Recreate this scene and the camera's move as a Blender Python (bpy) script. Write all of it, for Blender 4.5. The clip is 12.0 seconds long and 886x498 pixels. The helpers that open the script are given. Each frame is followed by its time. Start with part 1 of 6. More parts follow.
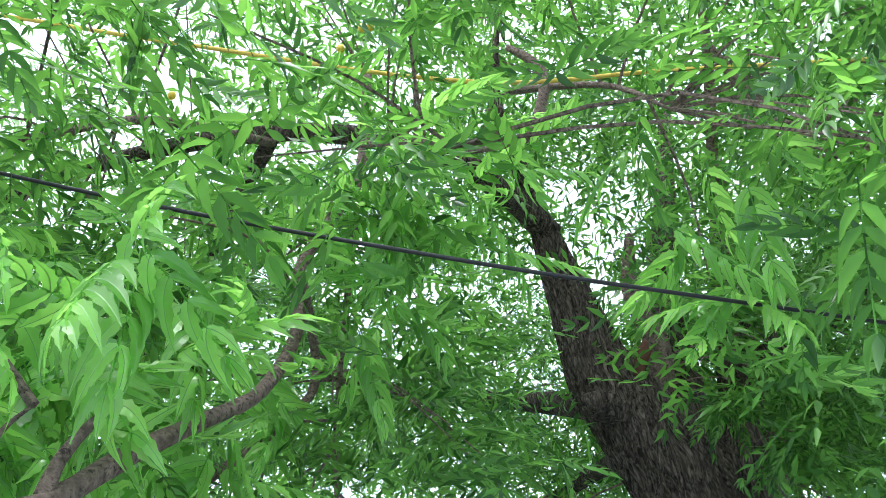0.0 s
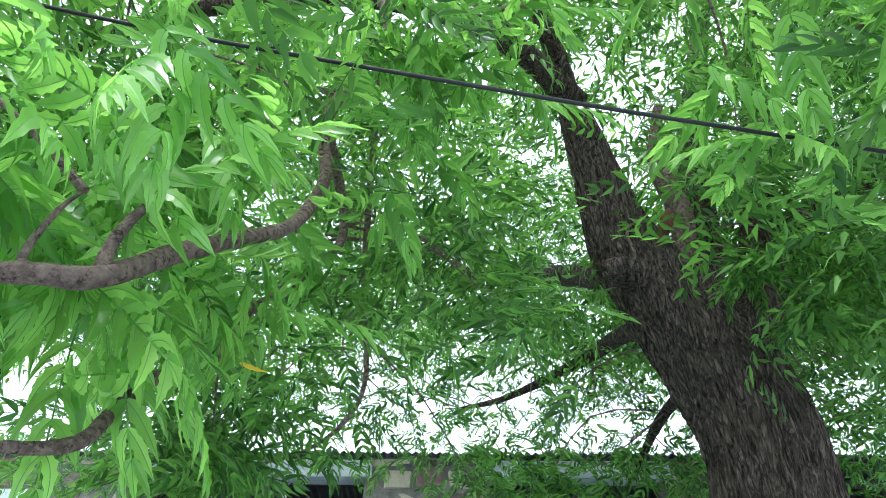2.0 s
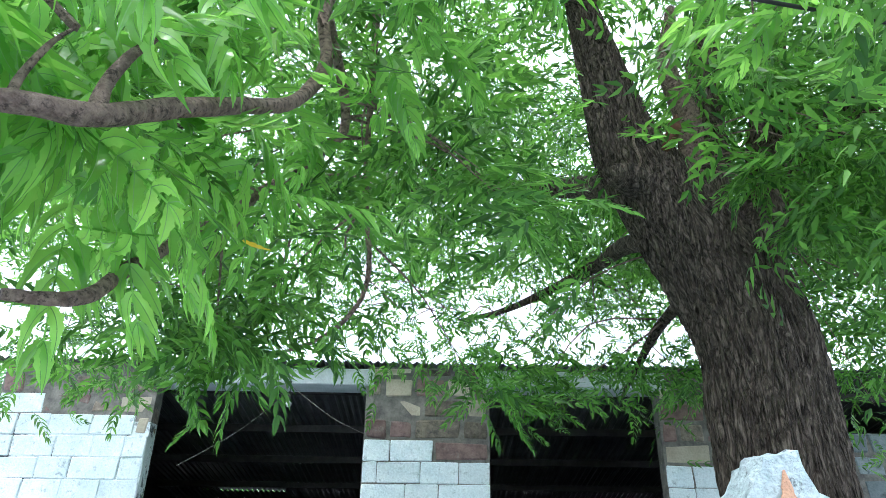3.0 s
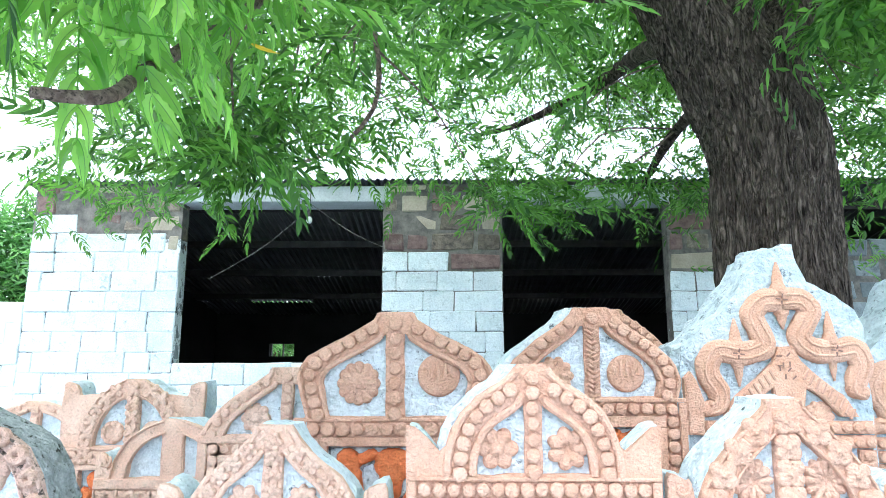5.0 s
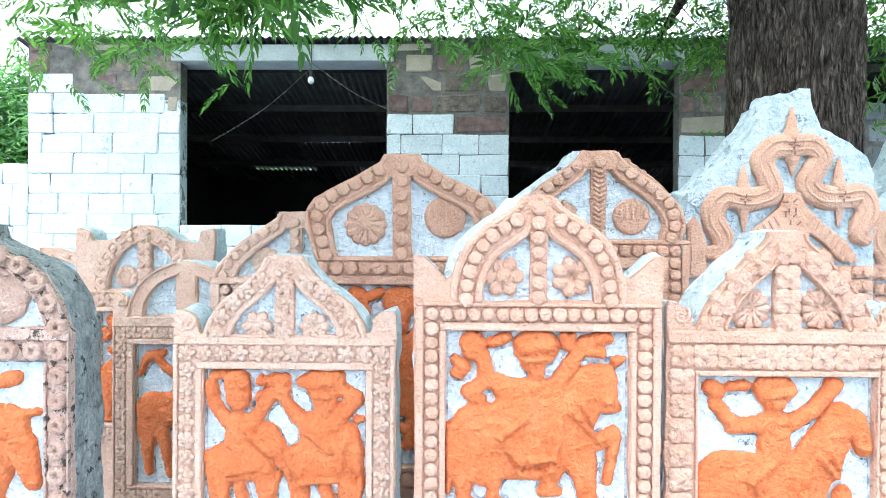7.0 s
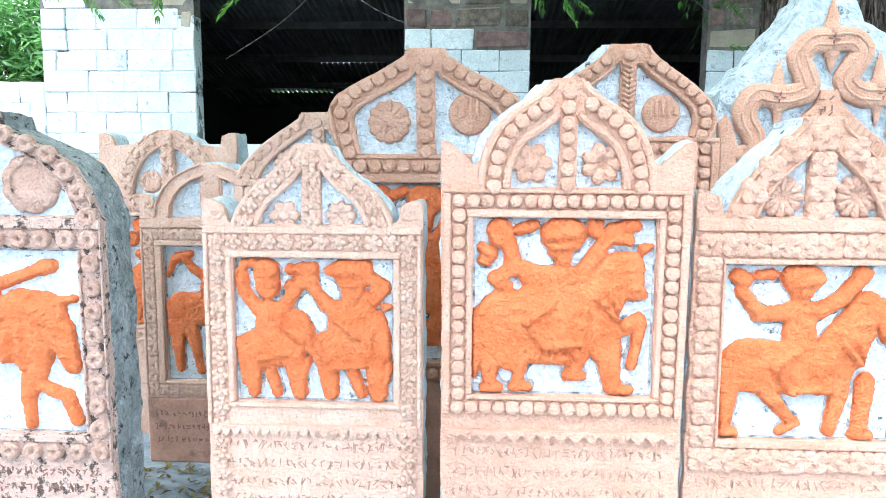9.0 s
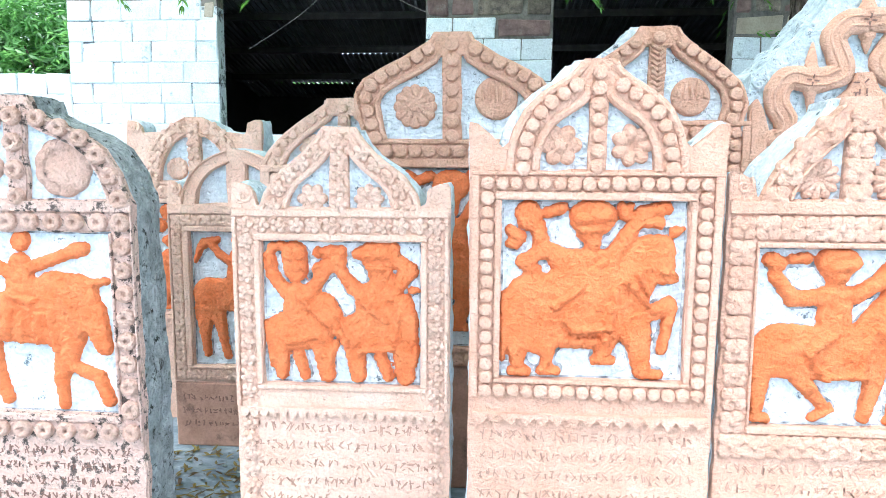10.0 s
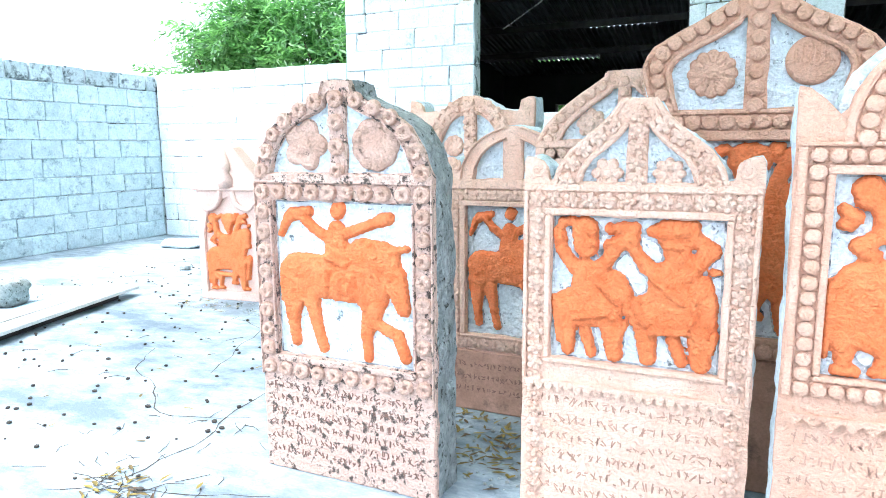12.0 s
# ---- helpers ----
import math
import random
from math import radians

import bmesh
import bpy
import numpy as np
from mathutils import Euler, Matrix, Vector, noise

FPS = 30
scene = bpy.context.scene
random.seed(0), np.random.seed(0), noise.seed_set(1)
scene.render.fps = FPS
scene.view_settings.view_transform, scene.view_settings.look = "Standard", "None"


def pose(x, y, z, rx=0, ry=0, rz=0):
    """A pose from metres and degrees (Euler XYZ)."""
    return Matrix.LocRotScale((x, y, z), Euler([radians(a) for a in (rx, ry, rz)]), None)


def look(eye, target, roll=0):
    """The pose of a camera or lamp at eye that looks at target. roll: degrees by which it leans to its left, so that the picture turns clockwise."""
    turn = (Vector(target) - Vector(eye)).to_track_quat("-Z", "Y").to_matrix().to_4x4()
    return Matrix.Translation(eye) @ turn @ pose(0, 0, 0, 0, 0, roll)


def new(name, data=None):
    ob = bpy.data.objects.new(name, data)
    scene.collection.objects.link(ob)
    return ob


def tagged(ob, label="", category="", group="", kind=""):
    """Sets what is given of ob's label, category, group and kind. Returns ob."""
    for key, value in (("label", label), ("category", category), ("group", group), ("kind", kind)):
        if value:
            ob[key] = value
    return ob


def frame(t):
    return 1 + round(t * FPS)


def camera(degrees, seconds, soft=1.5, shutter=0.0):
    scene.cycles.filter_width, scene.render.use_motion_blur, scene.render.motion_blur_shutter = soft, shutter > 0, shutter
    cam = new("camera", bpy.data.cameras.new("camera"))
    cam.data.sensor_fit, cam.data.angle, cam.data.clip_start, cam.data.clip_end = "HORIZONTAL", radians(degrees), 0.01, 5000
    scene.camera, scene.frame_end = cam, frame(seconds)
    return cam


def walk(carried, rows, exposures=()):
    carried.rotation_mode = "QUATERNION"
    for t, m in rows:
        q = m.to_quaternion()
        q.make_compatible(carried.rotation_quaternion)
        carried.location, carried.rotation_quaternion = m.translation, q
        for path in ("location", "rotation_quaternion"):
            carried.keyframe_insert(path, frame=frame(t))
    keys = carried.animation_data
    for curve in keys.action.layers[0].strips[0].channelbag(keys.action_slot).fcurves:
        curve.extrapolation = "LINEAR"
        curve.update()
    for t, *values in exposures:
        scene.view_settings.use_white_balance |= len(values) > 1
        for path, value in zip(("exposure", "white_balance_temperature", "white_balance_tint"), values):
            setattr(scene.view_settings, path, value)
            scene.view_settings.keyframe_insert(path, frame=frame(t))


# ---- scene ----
cam = camera(68.28, 12.0, soft=0.7)
# seconds, place, then yaw to the left, pitch up, roll
ROWS = [
    (0.0, 0.019, -0.130, 1.699, -2.76, 41.52, -1.45),
    (0.5, -0.003, -0.121, 1.674, -2.52, 39.30, -1.17),
    (1.0, 0.003, -0.099, 1.642, -1.53, 38.07, -0.66),
    (1.5, 0.009, -0.074, 1.595, -0.65, 36.01, 0.08),
    (2.0, 0.002, -0.050, 1.563, -0.36, 32.33, 0.22),
    (2.5, 0.002, -0.011, 1.524, -0.31, 28.77, 0.43),
    (3.0, -0.004, 0.028, 1.470, -0.31, 25.89, 0.77),
    (3.2, -0.012, 0.028, 1.453, -0.26, 24.61, 1.07),
    (4.8, 0.008, -0.025, 1.404, 0.88, 12.03, -0.01),
    (5.0, 0.009, -0.020, 1.393, 0.93, 10.41, 0.02),
    (5.5, 0.009, 0.002, 1.359, 1.05, 6.49, 0.28),
    (6.0, 0.008, 0.010, 1.329, 1.08, 3.52, 0.29),
    (6.5, 0.007, 0.006, 1.304, 1.19, 1.57, 0.35),
    (7.0, 0.000, 0.005, 1.281, 1.25, -0.47, 0.36),
    (7.2, -0.003, 0.004, 1.272, 1.26, -0.79, 0.30),
    (8.8, -0.027, 0.009, 1.175, 2.42, -5.66, 0.20),
    (9.0, -0.029, 0.007, 1.167, 2.58, -6.46, 0.40),
    (9.5, -0.037, 0.008, 1.152, 2.87, -6.72, 0.43),
    (10.0, -0.053, 0.009, 1.141, 4.22, -7.11, 0.32),
    (10.5, -0.101, 0.009, 1.139, 9.19, -7.71, 0.06),
    (11.0, -0.155, 0.010, 1.137, 16.39, -8.37, -0.10),
    (11.5, -0.199, 0.001, 1.134, 21.35, -8.64, -0.54),
    (12.0, -0.226, -0.007, 1.128, 24.16, -8.93, -0.37),
]
walk(cam, [(t, pose(x, y, z, 90 + pitch, 0, yaw) @ pose(0, 0, 0, 0, 0, roll)) for t, x, y, z, yaw, pitch, roll in ROWS],
     ((0.0, 1.72, 5750, 10), (1.5, 1.8, 5750, 10), (3.2, 2.02, 5750, 10), (5.0, 2.28, 5750, 10), (7.0, 2.22, 5750, 10), (9.0, 2.27, 5750, 10), (12.0, 2.38, 5750, 10)))

# ---- light ----
SUN_ELEV, SUN_ROT = radians(68), radians(215)
world = bpy.data.worlds.new("sky")
scene.world = world
world.use_nodes = True
wn = world.node_tree
wn.nodes.clear()
sky = wn.nodes.new("ShaderNodeTexSky")
sky.sky_type, sky.sun_disc = "NISHITA", False
sky.sun_elevation, sky.sun_rotation = SUN_ELEV, SUN_ROT
sky.air_density, sky.dust_density, sky.ozone_density = 1.0, 6.0, 1.0
bg = wn.nodes.new("ShaderNodeBackground")
bg.inputs["Strength"].default_value = 0.15
wout = wn.nodes.new("ShaderNodeOutputWorld")
cloud = wn.nodes.new("ShaderNodeMix")    # thin bright cloud over the whole sky
cloud.data_type = "RGBA"
cloud.inputs[0].default_value = 0.6
cloud.inputs[7].default_value = (6.9, 7.3, 7.6, 1)
wn.links.new(sky.outputs[0], cloud.inputs[6])
wn.links.new(cloud.outputs[2], bg.inputs["Color"])
wn.links.new(bg.outputs[0], wout.inputs["Surface"])
sun = new("sun", bpy.data.lights.new("sun", "SUN"))
sun.data.energy, sun.data.angle, sun.data.color = 1.5, radians(18), (1.0, 0.96, 0.9)
sun.matrix_world = look((0, 0, 0), (-math.sin(SUN_ROT) * math.cos(SUN_ELEV), -math.cos(SUN_ROT) * math.cos(SUN_ELEV), -math.sin(SUN_ELEV)))


# ---- materials ----
def mat(name, a, b, scale=8.0, rough=0.8, bump=0.3, fine=90.0, dirt=None, dirt_at=(0.56, 0.7), dirt_scale=3.0, metal=0.0, translucent=0.0,
        vary=0.0, stretch=(1, 1, 1), dist=0.01, grain=0.5):
    """Two colours mixed by noise, dirt with a shape of its own, fine relief, and some change from piece to piece."""
    m = bpy.data.materials.new(name)
    m.use_nodes = True
    nt = m.node_tree
    nt.nodes.clear()
    N, L = nt.nodes.new, nt.links.new
    tc, mp = N("ShaderNodeTexCoord"), N("ShaderNodeMapping")
    mp.inputs["Scale"].default_value = stretch
    L(tc.outputs["Object"], mp.inputs["Vector"])
    info = N("ShaderNodeObjectInfo")
    add = N("ShaderNodeVectorMath")
    add.operation = "MULTIPLY_ADD"
    L(info.outputs["Random"], add.inputs[0])
    add.inputs[1].default_value = (37, 17, 53)
    L(mp.outputs[0], add.inputs[2])
    n1, n2 = N("ShaderNodeTexNoise"), N("ShaderNodeTexNoise")
    for n, s, d in ((n1, scale, 6), (n2, fine, 5)):
        n.inputs["Scale"].default_value, n.inputs["Detail"].default_value, n.inputs["Roughness"].default_value = s, d, 0.62
        L(add.outputs[0], n.inputs["Vector"])
    ramp = N("ShaderNodeValToRGB")
    ramp.color_ramp.elements[0].position, ramp.color_ramp.elements[1].position = 0.3, 0.7
    ramp.color_ramp.elements[0].color, ramp.color_ramp.elements[1].color = (*a, 1), (*b, 1)
    L(n1.outputs["Fac"], ramp.inputs["Fac"])
    col = ramp.outputs["Color"]
    mx = N("ShaderNodeMix")
    mx.data_type, mx.blend_type = "RGBA", "MULTIPLY"
    mx.inputs[0].default_value = 0.45
    L(col, mx.inputs[6])
    L(n2.outputs["Fac"], mx.inputs[7])
    fr = N("ShaderNodeValToRGB")
    fr.color_ramp.elements[0].position, fr.color_ramp.elements[1].position = 0.25, 0.6
    fr.color_ramp.elements[0].color = (0.45, 0.45, 0.45, 1)
    L(n2.outputs["Fac"], fr.inputs["Fac"])
    L(fr.outputs["Color"], mx.inputs[7])
    col = mx.outputs[2]
    if dirt:
        n3 = N("ShaderNodeTexNoise")
        n3.inputs["Scale"].default_value, n3.inputs["Detail"].default_value, n3.inputs["Roughness"].default_value = dirt_scale, 9, 0.72
        L(add.outputs[0], n3.inputs["Vector"])
        dr = N("ShaderNodeValToRGB")
        dr.color_ramp.elements[0].position, dr.color_ramp.elements[1].position = dirt_at
        L(n3.outputs["Fac"], dr.inputs["Fac"])
        md = N("ShaderNodeMix")
        md.data_type = "RGBA"
        L(dr.outputs["Color"], md.inputs[0])
        L(col, md.inputs[6])
        md.inputs[7].default_value = (*dirt, 1)
        col = md.outputs[2]
    if vary:
        hsv = N("ShaderNodeHueSaturation")
        mr = N("ShaderNodeMapRange")
        mr.inputs["To Min"].default_value, mr.inputs["To Max"].default_value = 1 - vary, 1 + vary
        L(info.outputs["Random"], mr.inputs["Value"])
        L(mr.outputs[0], hsv.inputs["Value"])
        L(col, hsv.inputs["Color"])
        col = hsv.outputs[0]
    bs = N("ShaderNodeBsdfPrincipled")
    bs.inputs["Roughness"].default_value, bs.inputs["Metallic"].default_value = rough, metal
    bs.inputs["Specular IOR Level"].default_value = 0.3
    L(col, bs.inputs["Base Color"])
    if bump:
        bm_, ad = N("ShaderNodeBump"), N("ShaderNodeMath")
        ad.operation = "MULTIPLY_ADD"
        L(n2.outputs["Fac"], ad.inputs[0])
        ad.inputs[1].default_value = grain
        L(n1.outputs["Fac"], ad.inputs[2])
        bm_.inputs["Strength"].default_value, bm_.inputs["Distance"].default_value = bump, dist
        L(ad.outputs[0], bm_.inputs["Height"])
        L(bm_.outputs[0], bs.inputs["Normal"])
    out = N("ShaderNodeOutputMaterial")
    L(bs.outputs[0], out.inputs["Surface"])
    return m


def leaf_mat(name, dark, light, through_col, gloss=0.35, part=0.5):
    m = bpy.data.materials.new(name)
    m.use_nodes = True
    nt = m.node_tree
    nt.nodes.clear()
    N, L = nt.nodes.new, nt.links.new
    geo, tc = N("ShaderNodeNewGeometry"), N("ShaderNodeTexCoord")
    ramp = N("ShaderNodeValToRGB")
    ramp.color_ramp.elements[0].color, ramp.color_ramp.elements[1].color = (*dark, 1), (*light, 1)
    L(geo.outputs["Random Per Island"], ramp.inputs["Fac"])
    n = N("ShaderNodeTexNoise")
    n.inputs["Scale"].default_value = 60
    L(tc.outputs["Object"], n.inputs["Vector"])
    mx = N("ShaderNodeMix")
    mx.data_type, mx.blend_type = "RGBA", "MULTIPLY"
    mx.inputs[0].default_value = 0.35
    L(ramp.outputs["Color"], mx.inputs[6])
    L(n.outputs["Fac"], mx.inputs[7])
    bs, tr, mix = N("ShaderNodeBsdfPrincipled"), N("ShaderNodeBsdfTranslucent"), N("ShaderNodeMixShader")
    bs.inputs["Roughness"].default_value = gloss
    L(mx.outputs[2], bs.inputs["Base Color"])
    hs = N("ShaderNodeHueSaturation")
    hs.inputs["Value"].default_value = through_col
    hs.inputs["Hue"].default_value = 0.485
    L(ramp.outputs["Color"], hs.inputs["Color"])
    L(hs.outputs[0], tr.inputs["Color"])
    mix.inputs[0].default_value = part
    L(bs.outputs[0], mix.inputs[1])
    L(tr.outputs[0], mix.inputs[2])
    out = N("ShaderNodeOutputMaterial")
    L(mix.outputs[0], out.inputs["Surface"])
    return m


def bark_mat(name):
    """Dark furrowed bark: upright plates parted by cracks, greyer on their ridges."""
    m = bpy.data.materials.new(name)
    m.use_nodes = True
    nt = m.node_tree
    nt.nodes.clear()
    N, L = nt.nodes.new, nt.links.new
    tc, mp = N("ShaderNodeTexCoord"), N("ShaderNodeMapping")
    mp.inputs["Scale"].default_value = (1, 1, 0.20)
    L(tc.outputs["Object"], mp.inputs["Vector"])
    warp, mix = N("ShaderNodeTexNoise"), N("ShaderNodeMix")
    warp.inputs["Scale"].default_value, warp.inputs["Detail"].default_value = 9, 4
    mix.data_type, mix.blend_type = "RGBA", "ADD"
    mix.inputs[0].default_value = 0.16
    L(mp.outputs[0], warp.inputs["Vector"])
    L(mp.outputs[0], mix.inputs[6])
    L(warp.outputs["Color"], mix.inputs[7])
    vo, no = N("ShaderNodeTexVoronoi"), N("ShaderNodeTexNoise")
    vo.feature = "DISTANCE_TO_EDGE"
    vo.inputs["Scale"].default_value = 38
    no.inputs["Scale"].default_value, no.inputs["Detail"].default_value, no.inputs["Roughness"].default_value = 48, 8, 0.7
    L(mix.outputs[2], vo.inputs["Vector"])
    L(mix.outputs[2], no.inputs["Vector"])
    ramp, crack, mul = N("ShaderNodeValToRGB"), N("ShaderNodeValToRGB"), N("ShaderNodeMix")
    els = ramp.color_ramp.elements
    els[0].position, els[1].position = 0.38, 0.66
    els[0].color, els[1].color = (0.020, 0.015, 0.012, 1), (0.20, 0.16, 0.13, 1)
    L(no.outputs["Fac"], ramp.inputs["Fac"])
    els = crack.color_ramp.elements
    els[0].position, els[1].position = 0.02, 0.20
    els[0].color, els[1].color = (0.5, 0.48, 0.46, 1), (1, 1, 1, 1)
    L(vo.outputs["Distance"], crack.inputs["Fac"])
    mul.data_type, mul.blend_type = "RGBA", "MULTIPLY"
    mul.inputs[0].default_value = 1.0
    L(ramp.outputs["Color"], mul.inputs[6])
    L(crack.outputs["Color"], mul.inputs[7])
    ad, bp, bs, out = N("ShaderNodeMath"), N("ShaderNodeBump"), N("ShaderNodeBsdfPrincipled"), N("ShaderNodeOutputMaterial")
    ad.operation = "MULTIPLY_ADD"
    L(no.outputs["Fac"], ad.inputs[0])
    ad.inputs[1].default_value = 0.5
    L(crack.outputs["Color"], ad.inputs[2])
    bp.inputs["Strength"].default_value, bp.inputs["Distance"].default_value = 1.0, 0.02
    L(ad.outputs[0], bp.inputs["Height"])
    bs.inputs["Roughness"].default_value = 0.95
    bs.inputs["Specular IOR Level"].default_value = 0.2
    L(mul.outputs[2], bs.inputs["Base Color"])
    L(bp.outputs[0], bs.inputs["Normal"])
    L(bs.outputs[0], out.inputs["Surface"])
    return m


PEACH = mat("peach_stone_paint", (0.80, 0.50, 0.36), (0.91, 0.655, 0.51), 9, 0.88, 1.0, 125, dist=0.02, dirt=(0.34, 0.2, 0.14), dirt_at=(0.615, 0.72), dirt_scale=34, grain=0.7)
PEACHDEEP = mat("deep_peach_stone_paint", (0.71, 0.405, 0.275), (0.85, 0.55, 0.41), 9, 0.88, 1.0, 125, dist=0.02, dirt=(0.34, 0.19, 0.13), dirt_at=(0.615, 0.72), dirt_scale=34, grain=0.7)
CLAY = mat("terracotta_stone_paint", (0.66, 0.37, 0.245), (0.80, 0.51, 0.37), 10, 0.9, 1.0, 125, dist=0.02, dirt=(0.24, 0.13, 0.09), dirt_at=(0.615, 0.72), dirt_scale=34, grain=0.7)
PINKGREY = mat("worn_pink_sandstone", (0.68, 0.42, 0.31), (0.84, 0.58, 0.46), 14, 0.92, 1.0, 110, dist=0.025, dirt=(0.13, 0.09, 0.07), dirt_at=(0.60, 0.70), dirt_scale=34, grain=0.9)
# ground of the carving, with more dark blotches than the bosses
PINKBLOTCHY = mat("blotchy_pink_sandstone", (0.70, 0.46, 0.365), (0.88, 0.65, 0.54), 30, 0.95, 1.0, 100, dist=0.022, dirt=(0.11, 0.085, 0.07), dirt_at=(0.525, 0.59), dirt_scale=30, grain=0.9)
# bare stone patches that also paint the shade along carving edges
BARESHADE = mat("patchy_bare_stone_and_shade", (0.035, 0.04, 0.045), (0.80, 0.87, 0.89), 34, 0.95, 0.8, 90)
ORANGE = mat("vermilion_paint", (0.86, 0.21, 0.065), (0.93, 0.295, 0.11), 16, 0.9, 1.0, 110, dist=0.022, dirt=(0.70, 0.15, 0.03), dirt_at=(0.66, 0.8), dirt_scale=40, grain=0.75)
WHITE = mat("whitewash", (0.62, 0.71, 0.75), (0.82, 0.88, 0.90), 16, 0.92, 1.0, 70, dist=0.03, dirt=(0.13, 0.16, 0.17), dirt_at=(0.60, 0.665), dirt_scale=30)
# greyer, bluer whitewash for the slabs of the ribbon stones
GREYWASH = mat("greyer_whitewash", (0.42, 0.52, 0.56), (0.68, 0.76, 0.79), 18, 0.93, 1.0, 60, dist=0.035, dirt=(0.15, 0.18, 0.19), dirt_at=(0.58, 0.66), dirt_scale=26)
GREYSTONE = mat("grey_weathered_sandstone", (0.23, 0.26, 0.25), (0.56, 0.60, 0.59), 22, 0.95, 1.0, 70, dist=0.03, dirt=(0.05, 0.055, 0.045), dirt_at=(0.56, 0.63), dirt_scale=34, grain=0.9)
DARKSTONE = mat("dark_sandstone_base", (0.38, 0.215, 0.15), (0.52, 0.31, 0.225), 10, 0.9, 0.6, 110, dirt=(0.14, 0.09, 0.07), dirt_at=(0.55, 0.72), dirt_scale=9)
# browns that paint the shade lying in carved letters and cuts
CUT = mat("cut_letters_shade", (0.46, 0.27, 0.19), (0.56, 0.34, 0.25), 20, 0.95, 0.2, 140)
CUTDARK = mat("cut_shade_dark", (0.22, 0.13, 0.10), (0.30, 0.18, 0.14), 20, 0.95, 0.2, 140)
BLOCKWHITE = mat("whitewashed_block", (0.62, 0.71, 0.75), (0.80, 0.85, 0.87), 6, 0.92, 1.0, 60, dist=0.02, dirt=(0.27, 0.33, 0.35), dirt_at=(0.57, 0.70), dirt_scale=16, vary=0.08)
BLOCKBARE = mat("bare_stone_block", (0.11, 0.095, 0.08), (0.30, 0.25, 0.20), 14, 0.95, 1.0, 55, dist=0.03, dirt=(0.07, 0.065, 0.06), dirt_at=(0.54, 0.68), dirt_scale=11, vary=0.4)
BLOCKMAUVE = mat("bare_mauve_block", (0.13, 0.085, 0.08), (0.25, 0.17, 0.155), 12, 0.95, 1.0, 50, dirt=(0.30, 0.27, 0.24), dirt_at=(0.58, 0.74), dirt_scale=9, vary=0.25)
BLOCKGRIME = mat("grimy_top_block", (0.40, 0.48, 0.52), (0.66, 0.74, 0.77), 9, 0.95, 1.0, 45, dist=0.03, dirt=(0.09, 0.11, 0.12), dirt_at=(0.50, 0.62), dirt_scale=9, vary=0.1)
BLOCKTAN = mat("bare_tan_block", (0.36, 0.31, 0.24), (0.5, 0.44, 0.35), 4, 0.95, 0.8, 55, vary=0.15)
BLOCKGREY = mat("bluish_worn_whitewash_block", (0.45, 0.57, 0.63), (0.67, 0.77, 0.81), 8, 0.93, 1.0, 45, dist=0.03, dirt=(0.20, 0.27, 0.31), dirt_at=(0.53, 0.68), dirt_scale=9, vary=0.08)
MORTAR = mat("old_mortar", (0.62, 0.69, 0.71), (0.78, 0.82, 0.83), 9, 0.95, 0.8, 60, dirt=(0.07, 0.08, 0.09), dirt_at=(0.50, 0.58), dirt_scale=4.5)
MORTARBARE = mat("bare_mortar", (0.09, 0.085, 0.08), (0.26, 0.24, 0.215), 9, 0.95, 0.8, 60)
CONCRETE = mat("worn_cement_floor", (0.21, 0.26, 0.29), (0.43, 0.50, 0.54), 5.0, 0.8, 0.9, 60, dirt=(0.13, 0.17, 0.20), dirt_at=(0.45, 0.62), dirt_scale=1.7, stretch=(1.0, 1.8, 1))
LINTEL = mat("cement_lintel", (0.42, 0.46, 0.47), (0.56, 0.60, 0.61), 5, 0.9, 0.3, 60)
# near-black plaster: the shade inside the shed is put into its colour
DARKWALL = mat("shade_black_plaster", (0.012, 0.012, 0.012), (0.025, 0.025, 0.025), 3, 0.95, 0.2, 40)
# sheet colour lowered to paint in the dark under the roof
SHEET = mat("shade_dark_roof_sheet", (0.055, 0.057, 0.06), (0.12, 0.12, 0.12), 6, 0.38, 0.2, 70)
STEEL = mat("dark_steel", (0.03, 0.03, 0.03), (0.07, 0.065, 0.06), 10, 0.6, 0.2, 70, metal=0.5)
BARK = bark_mat("neem_bark")
TWIG = mat("twig_bark", (0.10, 0.07, 0.055), (0.29, 0.22, 0.175), 55, 0.95, 1.0, 190, dirt=(0.045, 0.033, 0.026), dirt_at=(0.53, 0.62), dirt_scale=60, dist=0.02)
REDWOOD = mat("torn_bark_wound", (0.06, 0.030, 0.020), (0.13, 0.055, 0.032), 18, 0.95, 1.0, 90)
LEAFRIB = mat("pale_leaf_rib", (0.13, 0.30, 0.06), (0.18, 0.36, 0.09), 30, 0.5, 0.0)
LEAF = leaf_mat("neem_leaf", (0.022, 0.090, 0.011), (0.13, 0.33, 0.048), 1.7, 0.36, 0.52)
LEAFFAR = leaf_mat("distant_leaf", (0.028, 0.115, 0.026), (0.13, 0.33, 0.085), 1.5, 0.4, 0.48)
# lighter copy of LEAF: missing light on the near leaves is put into colour
LEAFNEAR = leaf_mat("neem_leaf_glossy_lit", (0.095, 0.285, 0.037), (0.27, 0.56, 0.11), 1.5, 0.22, 0.55)
LEAFYELLOW = leaf_mat("yellow_leaf", (0.7, 0.5, 0.02), (0.8, 0.6, 0.04), 1.0)
LEAFDEAD = leaf_mat("dead_leaf", (0.10, 0.06, 0.03), (0.32, 0.25, 0.05), 0.6, 0.8, 0.2)
CABLE = mat("black_cable", (0.012, 0.012, 0.013), (0.02, 0.02, 0.02), 30, 0.45, 0.05, 200)
